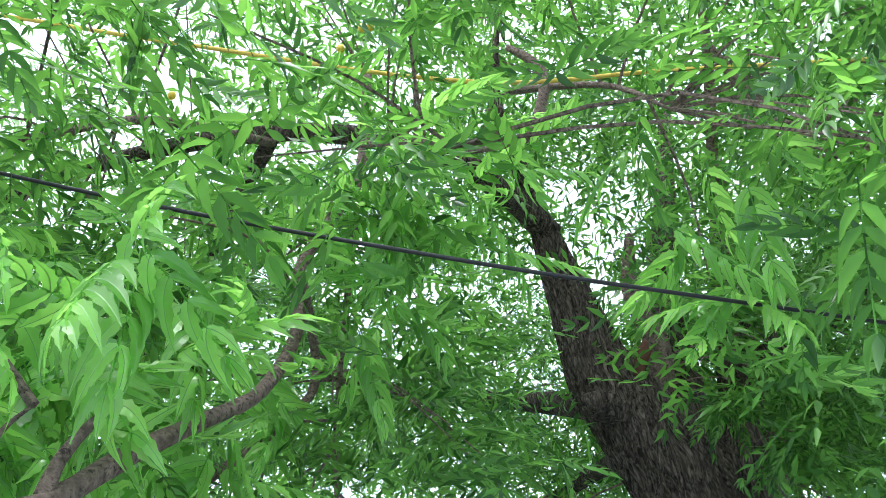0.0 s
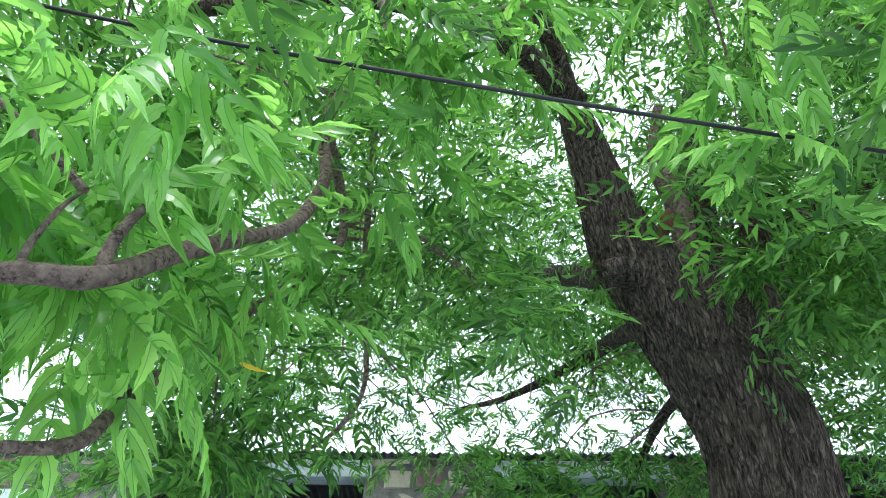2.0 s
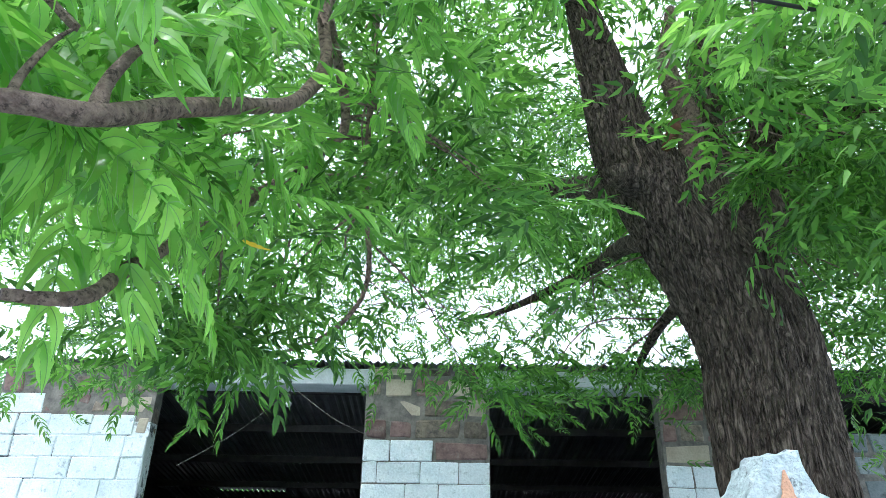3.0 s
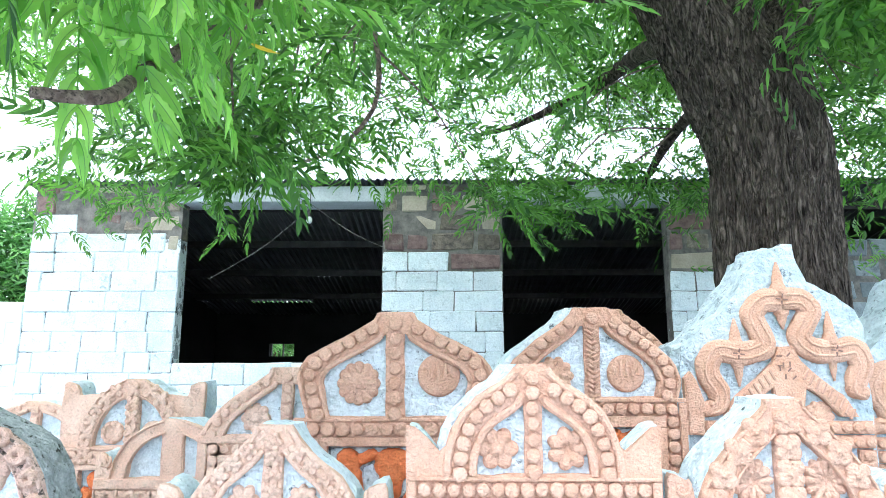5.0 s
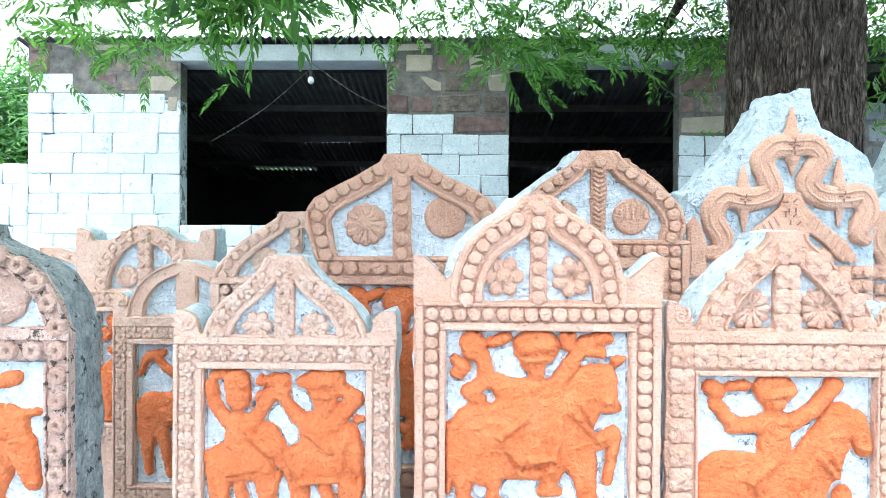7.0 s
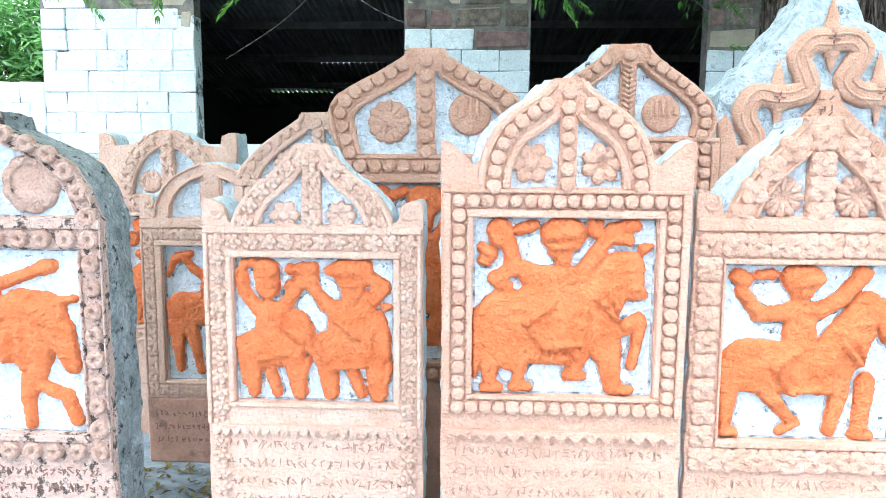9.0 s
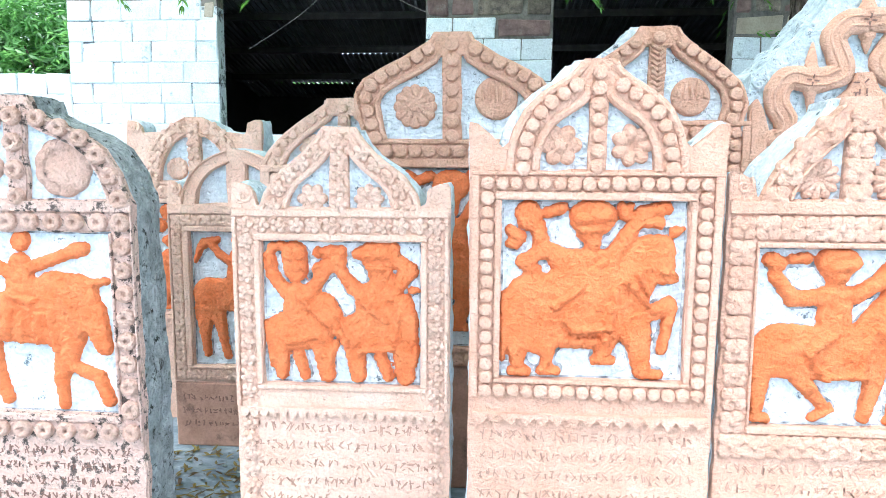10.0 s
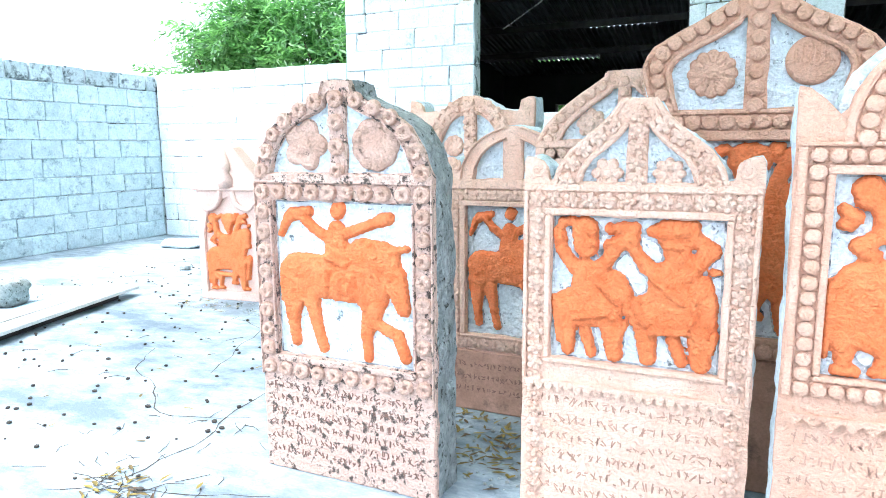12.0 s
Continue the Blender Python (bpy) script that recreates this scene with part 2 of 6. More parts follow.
ROPE = mat("yellow_rope", (0.62, 0.42, 0.05), (0.75, 0.55, 0.12), 60, 0.7, 0.3, 200)
FRUIT = mat("ripe_neem_fruit", (0.62, 0.42, 0.03), (0.75, 0.55, 0.06), 30, 0.45, 0.05, 90)
BLOCKDUSK = mat("dusky_grey_block", (0.15, 0.18, 0.19), (0.27, 0.30, 0.31), 6, 0.95, 1.0, 50, dirt=(0.07, 0.08, 0.08), dirt_at=(0.55, 0.7), dirt_scale=8, vary=0.2)
SEED = mat("dark_seed", (0.03, 0.028, 0.026), (0.07, 0.06, 0.05), 60, 0.8, 0.2, 120)
WOODPLANK = mat("grey_plank", (0.6, 0.6, 0.59), (0.74, 0.74, 0.72), 20, 0.8, 0.3, 90)
BLUESHEET = mat("pale_blue_sheet", (0.24, 0.5, 0.62), (0.34, 0.6, 0.7), 8, 0.5, 0.1, 60)
GLASSBULB = mat("white_bulb_glass", (0.8, 0.8, 0.8), (0.85, 0.85, 0.85), 5, 0.2, 0.0)
GROUND = mat("dry_ground", (0.22, 0.2, 0.16), (0.32, 0.3, 0.24), 1, 0.95, 0.3, 20)


# ---- building tools ----
def mesh_of(bm, name, material, smooth=False):
    me = bpy.data.meshes.new(name)
    bmesh.ops.recalc_face_normals(bm, faces=bm.faces)
    bm.to_mesh(me)
    bm.free()
    me.materials.append(material)
    if smooth:
        me.polygons.foreach_set("use_smooth", [True] * len(me.polygons))
    return me


def part(name, bm, material, parent, label="", smooth=False):
    me = bm if isinstance(bm, bpy.types.Mesh) else mesh_of(bm, name, material, smooth)
    ob = new(name, me)
    ob.parent = parent
    return tagged(ob, label)


def thing(name, label, category, m=None, group="", kind=""):
    ob = new(name)
    ob.empty_display_size = 0.1
    if m is not None:
        ob.matrix_world = m
    return tagged(ob, label, category, group, kind)


def box(bm, x0, x1, y0, y1, z0, z1, bevel=0.0):
    vs = bmesh.ops.create_cube(bm, size=1.0)["verts"]
    for v in vs:
        v.co = Vector(((x0 + x1) / 2 + v.co.x * (x1 - x0), (y0 + y1) / 2 + v.co.y * (y1 - y0), (z0 + z1) / 2 + v.co.z * (z1 - z0)))
    if bevel:
        es = list({e for v in vs for e in v.link_edges})
        bmesh.ops.bevel(bm, geom=es, offset=bevel, segments=1, affect="EDGES")
    return bm


def plate(outline, holes, y0, y1, bevel=0.004, rough=0.0, seed=0.0):
    """A flat slab in the x-z plane between y0 (front) and y1, with its outline and holes, its front edges rounded."""
    bm = bmesh.new()
    for loop in (outline, *holes):
        vs, fine = [], []
        for (a, b), (c, d) in zip(loop, [*loop[1:], loop[0]]):
            m = max(1, int(math.hypot(c - a, d - b) / 0.03)) if rough else 1
            fine += [(a + (c - a) * k / m, b + (d - b) * k / m) for k in range(m)]
        for x, z in fine:
            o = noise.noise_vector((x * 14 + seed, z * 14, 3.1)) * rough
            vs.append(bm.verts.new((x + o.x, y0, max(0.0, z + o.z) if z > 0 else z)))
        for i, v in enumerate(vs):
            bm.edges.new((v, vs[(i + 1) % len(vs)]))
    bmesh.ops.triangle_fill(bm, use_beauty=True, use_dissolve=False, edges=bm.edges[:])
    front = bm.faces[:]
    ext = bmesh.ops.extrude_face_region(bm, geom=front, use_keep_orig=True)
    for v in [g for g in ext["geom"] if isinstance(g, bmesh.types.BMVert)]:
        v.co.y = y1
    bm.normal_update()
    rim = [e for e in bm.edges if abs(e.verts[0].co.y - y0) < 1e-6 and abs(e.verts[1].co.y - y0) < 1e-6
           and any(abs(f.verts[0].co.y - y0) > 1e-6 or any(abs(v.co.y - y1) < 1e-6 for v in f.verts) for f in e.link_faces)]
    if bevel:
        bmesh.ops.bevel(bm, geom=rim, offset=bevel, segments=2, affect="EDGES", clamp_overlap=True)
    return bm


def rough_slab(outline, y0, y1, rough, seed):
    """A slab of hewn stone: its sides uneven from front to back."""
    dense = []
    n = len(outline)
    for i in range(n):
        (a, b), (c, d) = outline[i], outline[(i + 1) % n]
        m = max(1, int(math.hypot(c - a, d - b) / 0.022))
        dense += [(a + (c - a) * k / m, b + (d - b) * k / m) for k in range(m)]
    bm = bmesh.new()
    rings = []
    steps = max(4, int((y1 - y0) / 0.02))
    for j in range(steps + 1):
        y = y0 + (y1 - y0) * j / steps
        ring = []
        for x, z in dense:
            o = noise.noise_vector((x * 9 + seed, z * 9, y * 11)) * rough + noise.noise_vector((x * 31, z * 31 + seed, y * 35)) * rough * 0.5
            k = 0.35 if j == 0 else 1.0
            ring.append(bm.verts.new((x + o.x * k, y + (o.y * 0.5 if 0 < j < steps else 0), z + o.z * k if z > 0.01 else 0.0)))
        rings.append(ring)
    for a, b in zip(rings, rings[1:]):
        for i in range(len(dense)):
            q = (i + 1) % len(dense)
            bm.faces.new((a[i], a[q], b[q], b[i]))
    for ring in (rings[0], rings[-1]):
        es = [bm.edges.get((ring[i], ring[(i + 1) % len(ring)])) for i in range(len(ring))]
        bmesh.ops.triangle_fill(bm, use_beauty=True, use_dissolve=False, edges=es)
    return bm


def tube(bm, pts, radii, sides=8, wobble=0.0, seed=0.0):
    """A bent tapering tube with closed ends through pts."""
    pts = [Vector(p) for p in pts]
    rings = []
    a = Vector((0.31, 0.2, 0.93))
    for i, p in enumerate(pts):
        d = (pts[min(i + 1, len(pts) - 1)] - pts[max(i - 1, 0)]).normalized()
        a = a - d * a.dot(d)
        if a.length < 0.05:
            a = d.cross(Vector((1, 0, 0)))
        a.normalize()
        b = d.cross(a)
        ring = []
        for k in range(sides):
            t = 2 * math.pi * k / sides
            w = a * math.cos(t) + b * math.sin(t)
            r = radii[i] * (1 + wobble * noise.noise((p + w * radii[i] * 2.2) * 1.6 / max(radii[0], 0.03) * 0.5 + Vector((seed, 0, 0))))
            ring.append(bm.verts.new(p + w * r))
        rings.append(ring)
    for a, b in zip(rings, rings[1:]):
        for k in range(sides):
            bm.faces.new((a[k], a[(k + 1) % sides], b[(k + 1) % sides], b[k]))
    bm.faces.new(rings[0])
    bm.faces.new(rings[-1])
    return bm


def spline(pts, radii, n):
    """Points and radii along a smooth line through pts."""
    P = [Vector(p) for p in pts]
    out, rad = [], []
    for i in range(len(P) - 1):
        p0, p1, p2, p3 = P[max(i - 1, 0)], P[i], P[i + 1], P[min(i + 2, len(P) - 1)]
        for k in range(n + (i == len(P) - 2)):
            t = k / n
            out.append(0.5 * ((2 * p1) + (p2 - p0) * t + (2 * p0 - 5 * p1 + 4 * p2 - p3) * t * t + (3 * p1 - p0 - 3 * p2 + p3) * t ** 3))
            rad.append(radii[i] + (radii[i + 1] - radii[i]) * t)
    return out, rad


def disc(R, h, petals=0, amp=0.0, hole=False, segs=12, core=0.0):
    """A raised round boss facing -y, with petals, a drilled middle or a raised core if asked."""
    prof = [(1.06, 0.0), (1.03, 0.62), (0.93, 0.93), (0.70, 1.02)]
    if hole:
        prof += [(0.34, 0.95), (0.22, 0.35)]
    elif core:
        prof += [(core * 1.25, 0.62), (core, 1.0), (core * 0.6, 1.15)]
    bm = bmesh.new()
    rings = []
    for r, y in prof:
        ring = []
        for k in range(segs):
            t = 2 * math.pi * k / segs
            m = 1 + (amp * (abs(math.cos(petals * t / 2)) - 0.6) if petals and r > 0.5 else 0)
            y2 = y * (1 - 0.45 * (1 - abs(math.cos(petals * t / 2)) ** 0.6)) if petals > 3 and 0.55 < r < 0.98 else y
            ring.append(bm.verts.new((R * r * m * math.cos(t), -h * y2, R * r * m * math.sin(t))))
        rings.append(ring)
    for a, b in zip(rings, rings[1:]):
        for k in range(segs):
            bm.faces.new((a[k], a[(k + 1) % segs], b[(k + 1) % segs], b[k]))
    bm.faces.new(rings[-1])
    return bm


def relief(caps, height, step, rough=0.1, seed=0.0, ridges=(), ragged=0.0016):
    """A cushion-like low relief: round-ended strokes (x, z, r, x, z, r) melted together, rising towards -y."""
    C = np.array(caps, float)
    lo = np.minimum(C[:, [0, 1]] - C[:, [2]], C[:, [3, 4]] - C[:, [5]]).min(0) - step * 2
    hi = np.maximum(C[:, [0, 1]] + C[:, [2]], C[:, [3, 4]] + C[:, [5]]).max(0) + step * 2
    nx, nz = int((hi[0] - lo[0]) / step) + 1, int((hi[1] - lo[1]) / step) + 1

    def field(X, Z):
        k, acc = step * 0.55, None
        for x0, z0, r0, x1, z1, r1 in C:
            dx, dz = x1 - x0, z1 - z0
            t = np.clip(((X - x0) * dx + (Z - z0) * dz) / max(dx * dx + dz * dz, 1e-9), 0, 1)
            d = np.hypot(X - x0 - dx * t, Z - z0 - dz * t) - (r0 + (r1 - r0) * t)
            e = np.exp(np.clip(-d / k, -60, 60))
            acc = e if acc is None else acc + e
        rag = np.sin(310 * X + 90 * Z + seed) * np.sin(280 * Z - 70 * X) + 0.8 * np.sin(130 * X - 60 * Z + seed * 2) * np.sin(120 * Z + 50 * X)
        return -k * np.log(np.maximum(acc, 1e-26)) + ragged * rag

    X, Z = np.meshgrid(lo[0] + step * np.arange(nx), lo[1] + step * np.arange(nz), indexing="ij")
    D = field(X, Z)
    inside = D < 0
    keep = inside[:-1, :-1] | inside[1:, :-1] | inside[:-1, 1:] | inside[1:, 1:]
    for _ in range(3):
        gx, gz = (field(X + 1e-4, Z) - D) / 1e-4, (field(X, Z + 1e-4) - D) / 1e-4
        out = np.where(inside, 0, D)
        n2 = np.maximum(gx * gx + gz * gz, 0.1)
        X, Z = X - out * gx / n2, Z - out * gz / n2
        D = field(X, Z)
    edge = np.clip(-D / 0.013, 0, 1)
    H = height * (0.80 * np.sqrt(np.clip(1 - (1 - edge) ** 2, 0, 1)) + 0.20 * np.clip(-D / 0.05, 0, 1))
    for x0, z0, r0, x1, z1, r1 in ridges:
        dx, dz = x1 - x0, z1 - z0
        t = np.clip(((X - x0) * dx + (Z - z0) * dz) / max(dx * dx + dz * dz, 1e-9), 0, 1)
        d = np.hypot(X - x0 - dx * t, Z - z0 - dz * t) / (r0 + (r1 - r0) * t)
        H = H + np.where(D < -0.003, 0.012 * np.sqrt(np.clip(1 - d * d, 0, 1)), 0)
    bm = bmesh.new()
    vs = {}

    def vert(i, j):
        if (i, j) not in vs:
            x, z, h = float(X[i, j]), float(Z[i, j]), float(H[i, j])
            h *= 1 + rough * noise.noise((x * 55 + seed, z * 55, 0)) + rough * 0.8 * noise.noise((x * 105, z * 105, seed)) + rough * 0.4 * noise.noise((x * 190, z * 190, seed))
            vs[i, j] = bm.verts.new((x, -h, z))
        return vs[i, j]

    for i, j in zip(*np.nonzero(keep)):
        bm.faces.new((vert(i, j), vert(i + 1, j), vert(i + 1, j + 1), vert(i, j + 1)))
    bmesh.ops.remove_doubles(bm, verts=bm.verts, dist=1e-5)
    return bm


# ---- floor, compound walls, shed ----
FY = 6.3          # front of the shed and of the back wall
WX = -7.05        # inner face of the side wall
bm = bmesh.new()
box(bm, WX - 0.2, 7.0, -5.0, FY + 0.1, -0.2, 0.0)
floor = tagged(new("floor", mesh_of(bm, "floor", CONCRETE)), "pale worn cement yard floor with cracks and damp stains", "floor", kind="structure")
bm = bmesh.new()
bmesh.ops.create_grid(bm, x_segments=8, y_segments=8, size=900)
for v in bm.verts:
    v.co.z = -0.12
tagged(new("ground", mesh_of(bm, "ground", GROUND)), "dry earth ground beyond the compound", "ground", kind="structure")

# cracks in the cement
bm = bmesh.new()
rng = random.Random(5)
for x, y, a, n in ((-2.3, 1.3, 0.25, 26), (-4.6, 3.9, 2.9, 30), (-3.2, 2.6, -0.7, 22), (-5.2, 2.4, 0.9, 22), (-4.2, 4.8, -0.2, 26), (-2.6, 2.4, 1.9, 18), (-2.3, 1.42, 0.3, 12)):
    pts = []
    for i in range(n):
        pts.append(Vector((x, y, 0.0015)))
        a += rng.uniform(-0.42, 0.42)
        x, y = x + 0.07 * math.cos(a), y + 0.07 * math.sin(a)
    for i in range(n - 1):
        d = (pts[i + 1] - pts[i]).normalized()
        s = Vector((-d.y, d.x, 0)) * rng.uniform(0.001, 0.0035)
        vs = [bm.verts.new(q) for q in (pts[i] - s, pts[i + 1] - s, pts[i + 1] + s, pts[i] + s)]
        bm.faces.new(vs)
part("crack", bm, SEED, floor, "dark hairline cracks in the cement")


def block_mesh(name, L, H, D, seed, material):
    bm = bmesh.new()
    bare = material in (BLOCKBARE, BLOCKTAN, BLOCKDUSK, BLOCKMAUVE)
    box(bm, -L / 2, L / 2, -D / 2, D / 2, -H / 2, H / 2, 0.022 if bare else 0.009)
    for v in bm.verts:
        v.co += noise.noise_vector(v.co * 9 + Vector((seed, 0, 0))) * (0.018 if bare else 0.010)
    return mesh_of(bm, name, material)


BLOCKS = {}


def block(parent, mtl, x, y, z, L, H, rot, rng):
    """One dressed stone block, long along the wall, proud of the mortar."""
    key = (round(L / 0.05), round(H, 2), mtl.name, rng.randrange(3))
    if key not in BLOCKS:
        BLOCKS[key] = block_mesh("block", round(L / 0.05) * 0.05, H, 0.12, key[0] + key[3] * 5.7, mtl)
    ob = new("block", BLOCKS[key])
    ob.parent = parent
    ob.matrix_world = pose(x, y, z, rng.uniform(-0.7, 0.7), rng.uniform(-0.4, 0.4), rot + rng.uniform(-0.6, 0.6))
    ob.scale = (L / (round(L / 0.05) * 0.05), 1, 1)


def masonry(parent, u0, u1, z0, z1, place, rot, rng, pick, mean=0.37, course=0.207):
    """Courses of blocks from u0 to u1 along a wall; place(u) gives x and y of the face."""
    n = round((z1 - z0) / course)
    h = (z1 - z0) / n
    for i in range(n):
        u = u0
        z = z0 + (i + 0.5) * h
        first = True
        while u < u1 - 0.04:
            L = rng.choice((0.25, 0.3, 0.35, 0.4, 0.4, 0.45)) * mean / 0.37
            if first and i % 2:
                L *= 0.55
            first = False
            if u1 - u - L < 0.14:
                L = u1 - u
            m = pick((u + L / 2), z)
            if m:
                x, y = place(u + L / 2, rng.uniform(-0.006, 0.006))
                g = rng.uniform(0.001, 0.010) if m in (BLOCKWHITE, BLOCKGREY) else rng.uniform(0.012, 0.03)
                block(parent, m, x, y + (rng.uniform(0, 0.012) if g > 0.0101 else 0), z, L - g, h - g * 0.8, rot, rng)
            u += L


def core(name, label, x0, x1, y0, y1, z0, z1, mtl):
    bm = bmesh.new()
    box(bm, x0, x1, y0, y1, z0, z1)
    return tagged(new(name, mesh_of(bm, name, mtl)), label, "wall", kind="structure")


def face_y(u, off):
    return u, FY + 0.06 + off


def painted(u, z):
    edge = (2.93 if u < -3.70 else 2.735 if u < -3.02 else 2.53) if u < -2 else (2.54 if u < 0.02 else 2.345)
    if z < edge:
        return BLOCKWHITE
    k = noise.noise((u * 3.1, z * 4.0, 0))
    return BLOCKTAN if k > 0.10 else BLOCKMAUVE if k < -0.16 else BLOCKBARE


rng = random.Random(11)
IN = FY + 0.012    # mortar face, behind the face of the blocks
w = core("wall_north", "whitewashed stone block compound wall, top course uneven", WX, -4.2, IN, FY + 0.3, -0.1, 2.0, MORTAR)
masonry(w, WX, -4.2, 0.0, 2.04, face_y, 0, rng, lambda u, z: BLOCKWHITE)
w = core("wall_pier_west", "broad whitewashed block pier, bare brown stone at the top", -4.2, -2.7, IN, FY + 0.17, -0.1, 2.66, MORTAR)
masonry(w, -4.2, -2.7, -0.018, 3.118, face_y, 0, rng, painted, course=0.196)
masonry(w, -4.2, -2.7, 3.12, 3.225, face_y, 0, rng, painted, course=0.105)
core("wall_pier_west_top", "bare brown stone top of the broad pier", -4.2, -2.7, IN, FY + 0.17, 2.66, 3.22, MORTARBARE)
# reveal of the opening, in darker blocks than the pier face
masonry(w, FY + 0.02, FY + 0.17, 1.46, 3.03, lambda u, o: (-2.76 + o, u), 90, rng, lambda u, z: BLOCKDUSK if z < 2.5 else BLOCKBARE, mean=0.6)
w = core("wall_pier_middle", "block pier painted white below and bare brown above", -0.69, 0.49, IN, FY + 0.32, -0.1, 3.22, MORTARBARE)
masonry(w, -0.69, 0.49, -0.018, 3.118, face_y, 0, rng, painted, course=0.196)
masonry(w, -0.69, 0.49, 3.12, 3.225, face_y, 0, rng, painted, course=0.105)
w = core("wall_pier_east", "block pier half hidden behind the tree trunk", 2.11, 2.9, IN, FY + 0.17, -0.1, 3.22, MORTARBARE)
masonry(w, 2.11, 2.9, -0.018, 3.118, face_y, 0, rng, painted, course=0.196)
masonry(w, 2.11, 2.9, 3.12, 3.225, face_y, 0, rng, painted, course=0.105)
w = core("wall_sill_west", "low whitewashed wall under a wide opening", -2.7, -0.69, IN, FY + 0.3, -0.1, 1.44, MORTAR)
masonry(w, -2.7, -0.69, 0.0, 1.45, face_y, 0, rng, lambda u, z: BLOCKWHITE)
w = core("wall_sill_east", "low whitewashed wall under a wide opening", 0.49, 2.11, IN, FY + 0.3, -0.1, 1.44, MORTAR)
masonry(w, 0.49, 2.11, 0.0, 1.45, face_y, 0, rng, lambda u, z: BLOCKWHITE)
w = core("wall_north_east", "grey unpainted block wall beyond the tree", 2.9, 7.0, IN, FY + 0.3, -0.1, 2.62, MORTARBARE)
masonry(w, 2.9, 7.0, 0.0, 2.66, face_y, 0, rng, lambda u, z: BLOCKDUSK)
w = core("wall_west", "long bluish whitewashed block wall of the yard, worn top", WX - 0.3, WX - 0.03, -5.0, FY + 0.3, -0.1, 2.0, MORTAR)
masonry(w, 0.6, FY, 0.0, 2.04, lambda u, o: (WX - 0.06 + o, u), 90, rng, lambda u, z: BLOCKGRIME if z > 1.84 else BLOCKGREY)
core("wall_east", "plain plastered yard wall", 6.9, 7.1, -5.0, FY, -0.1, 2.0, MORTAR)
core("wall_south", "plain plastered yard wall", WX, 7.0, -5.2, -5.0, -0.1, 2.0, MORTAR)

for x0, x1 in ((-2.78, -0.62), (0.42, 2.2)):
    bm = bmesh.new()
    box(bm, x0, x1, FY - 0.03, FY + 0.3, 3.03, 3.19, 0.01)
    tagged(new("lintel_beam", mesh_of(bm, "lintel_beam", LINTEL)), "pale grey cement beam over a wide opening", "beam", kind="structure")

# the inside of the shed, its shade painted as near-black walls and floor
BACK = 11.0
core("wall_inside_back", "back wall of the shed, near-black for shade", -4.3, -3.08, BACK, BACK + 0.2, -0.1, 2.365, DARKWALL)
core("wall_inside_back_low", "back wall under a small window, near-black for shade", -3.08, -2.66, BACK, BACK + 0.2, -0.1, 1.60, DARKWALL)
core("wall_inside_back_high", "back wall over a small window, near-black for shade", -3.08, -2.66, BACK, BACK + 0.2, 1.81, 2.365, DARKWALL)
core("wall_inside_back_east", "back wall of the shed, near-black for shade", -2.66, 5.6, BACK, BACK + 0.2, -0.1, 2.365, DARKWALL)
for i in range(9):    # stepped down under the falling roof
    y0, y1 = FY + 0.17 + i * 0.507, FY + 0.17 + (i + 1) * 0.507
    core("wall_inside_west", "side wall of the shed, near-black for shade", -4.2, -4.0, y0, y1, -0.1, 3.28 - (y1 - FY + 0.25) * 0.185 - (0.03 if i < 6 else 0.005 if i < 8 else -0.015), DARKWALL)
core("wall_inside_east", "side wall of the shed, near-black for shade", 5.4, 5.6, FY + 0.32, BACK, -0.1, 3.2, DARKWALL)
core("floor_inside", "shed floor, near-black for shade", -4.2, 5.4, FY + 0.32, BACK, -0.1, 0.005, DARKWALL)
win = thing("window_1", "small barred window of the shed with daylight behind", "window", pose(-2.87, BACK + 0.1, 1.705), kind="structure")
for i in range(3):
    bm = bmesh.new()
    box(bm, -0.21 + i * 0.2, -0.19 + i * 0.2, -0.02, 0.02, -0.105, 0.105)
    part("window_bar", bm, STEEL, win)


def roof_z(y):
    return 3.245 - (y - FY + 0.07) * 0.19


roof = thing("shed_roof", "corrugated metal sheet roof on steel purlins, darkened for shade", "roof", kind="structure")
for k, ya, yb, up in [(k, *lap) for k in range(10) for lap in ((FY - 0.07, 9.12, 0.0), (9.06, 10.36, -0.021 if k in (2, 3) else -0.008), (10.30, BACK + 0.25, -0.034 if k in (1, 2) else -0.016))]:
    x0, x1 = -4.27 + k * 1.02, -4.27 + (k + 1) * 1.02 + 0.05
    bm = bmesh.new()
    cols = []
    for i in range(57):
        x = x0 + (x1 - x0) * i / 56
        zc = 0.013 * math.sin(x * 2 * math.pi / 0.076 + k * 1.7 * (up != 0)) + 0.004 * (k % 2) + 0.008 * noise.noise((x * 1.3, up * 40, 0.5))
        cols.append([bm.verts.new((x, y, roof_z(y) + zc + up)) for y in (ya, (ya + yb) / 2, yb)])
    for a, b in zip(cols, cols[1:]):
        for j in range(2):
            bm.faces.new((a[j], b[j], b[j + 1], a[j + 1]))
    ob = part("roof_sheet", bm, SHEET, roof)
    so = ob.modifiers.new("thick", "SOLIDIFY")
    so.thickness = 0.003
for y in (6.75, 7.8, 8.85, 9.9):
    bm = bmesh.new()
    box(bm, -4.3, 5.5, y - 0.03, y + 0.03, roof_z(y) - 0.10, roof_z(y) - 0.02)
    part("purlin", bm, STEEL, roof)
bulb = thing("hanging_bulb", "white light bulb hanging unlit on a wire in the shed opening", "lamp", pose(-1.41, FY - 0.06, 2.83))
bm = bmesh.new()
bmesh.ops.create_uvsphere(bm, u_segments=12, v_segments=8, radius=0.03)
for v in bm.verts:
    if v.co.z > 0:
        v.co.z *= 1.5
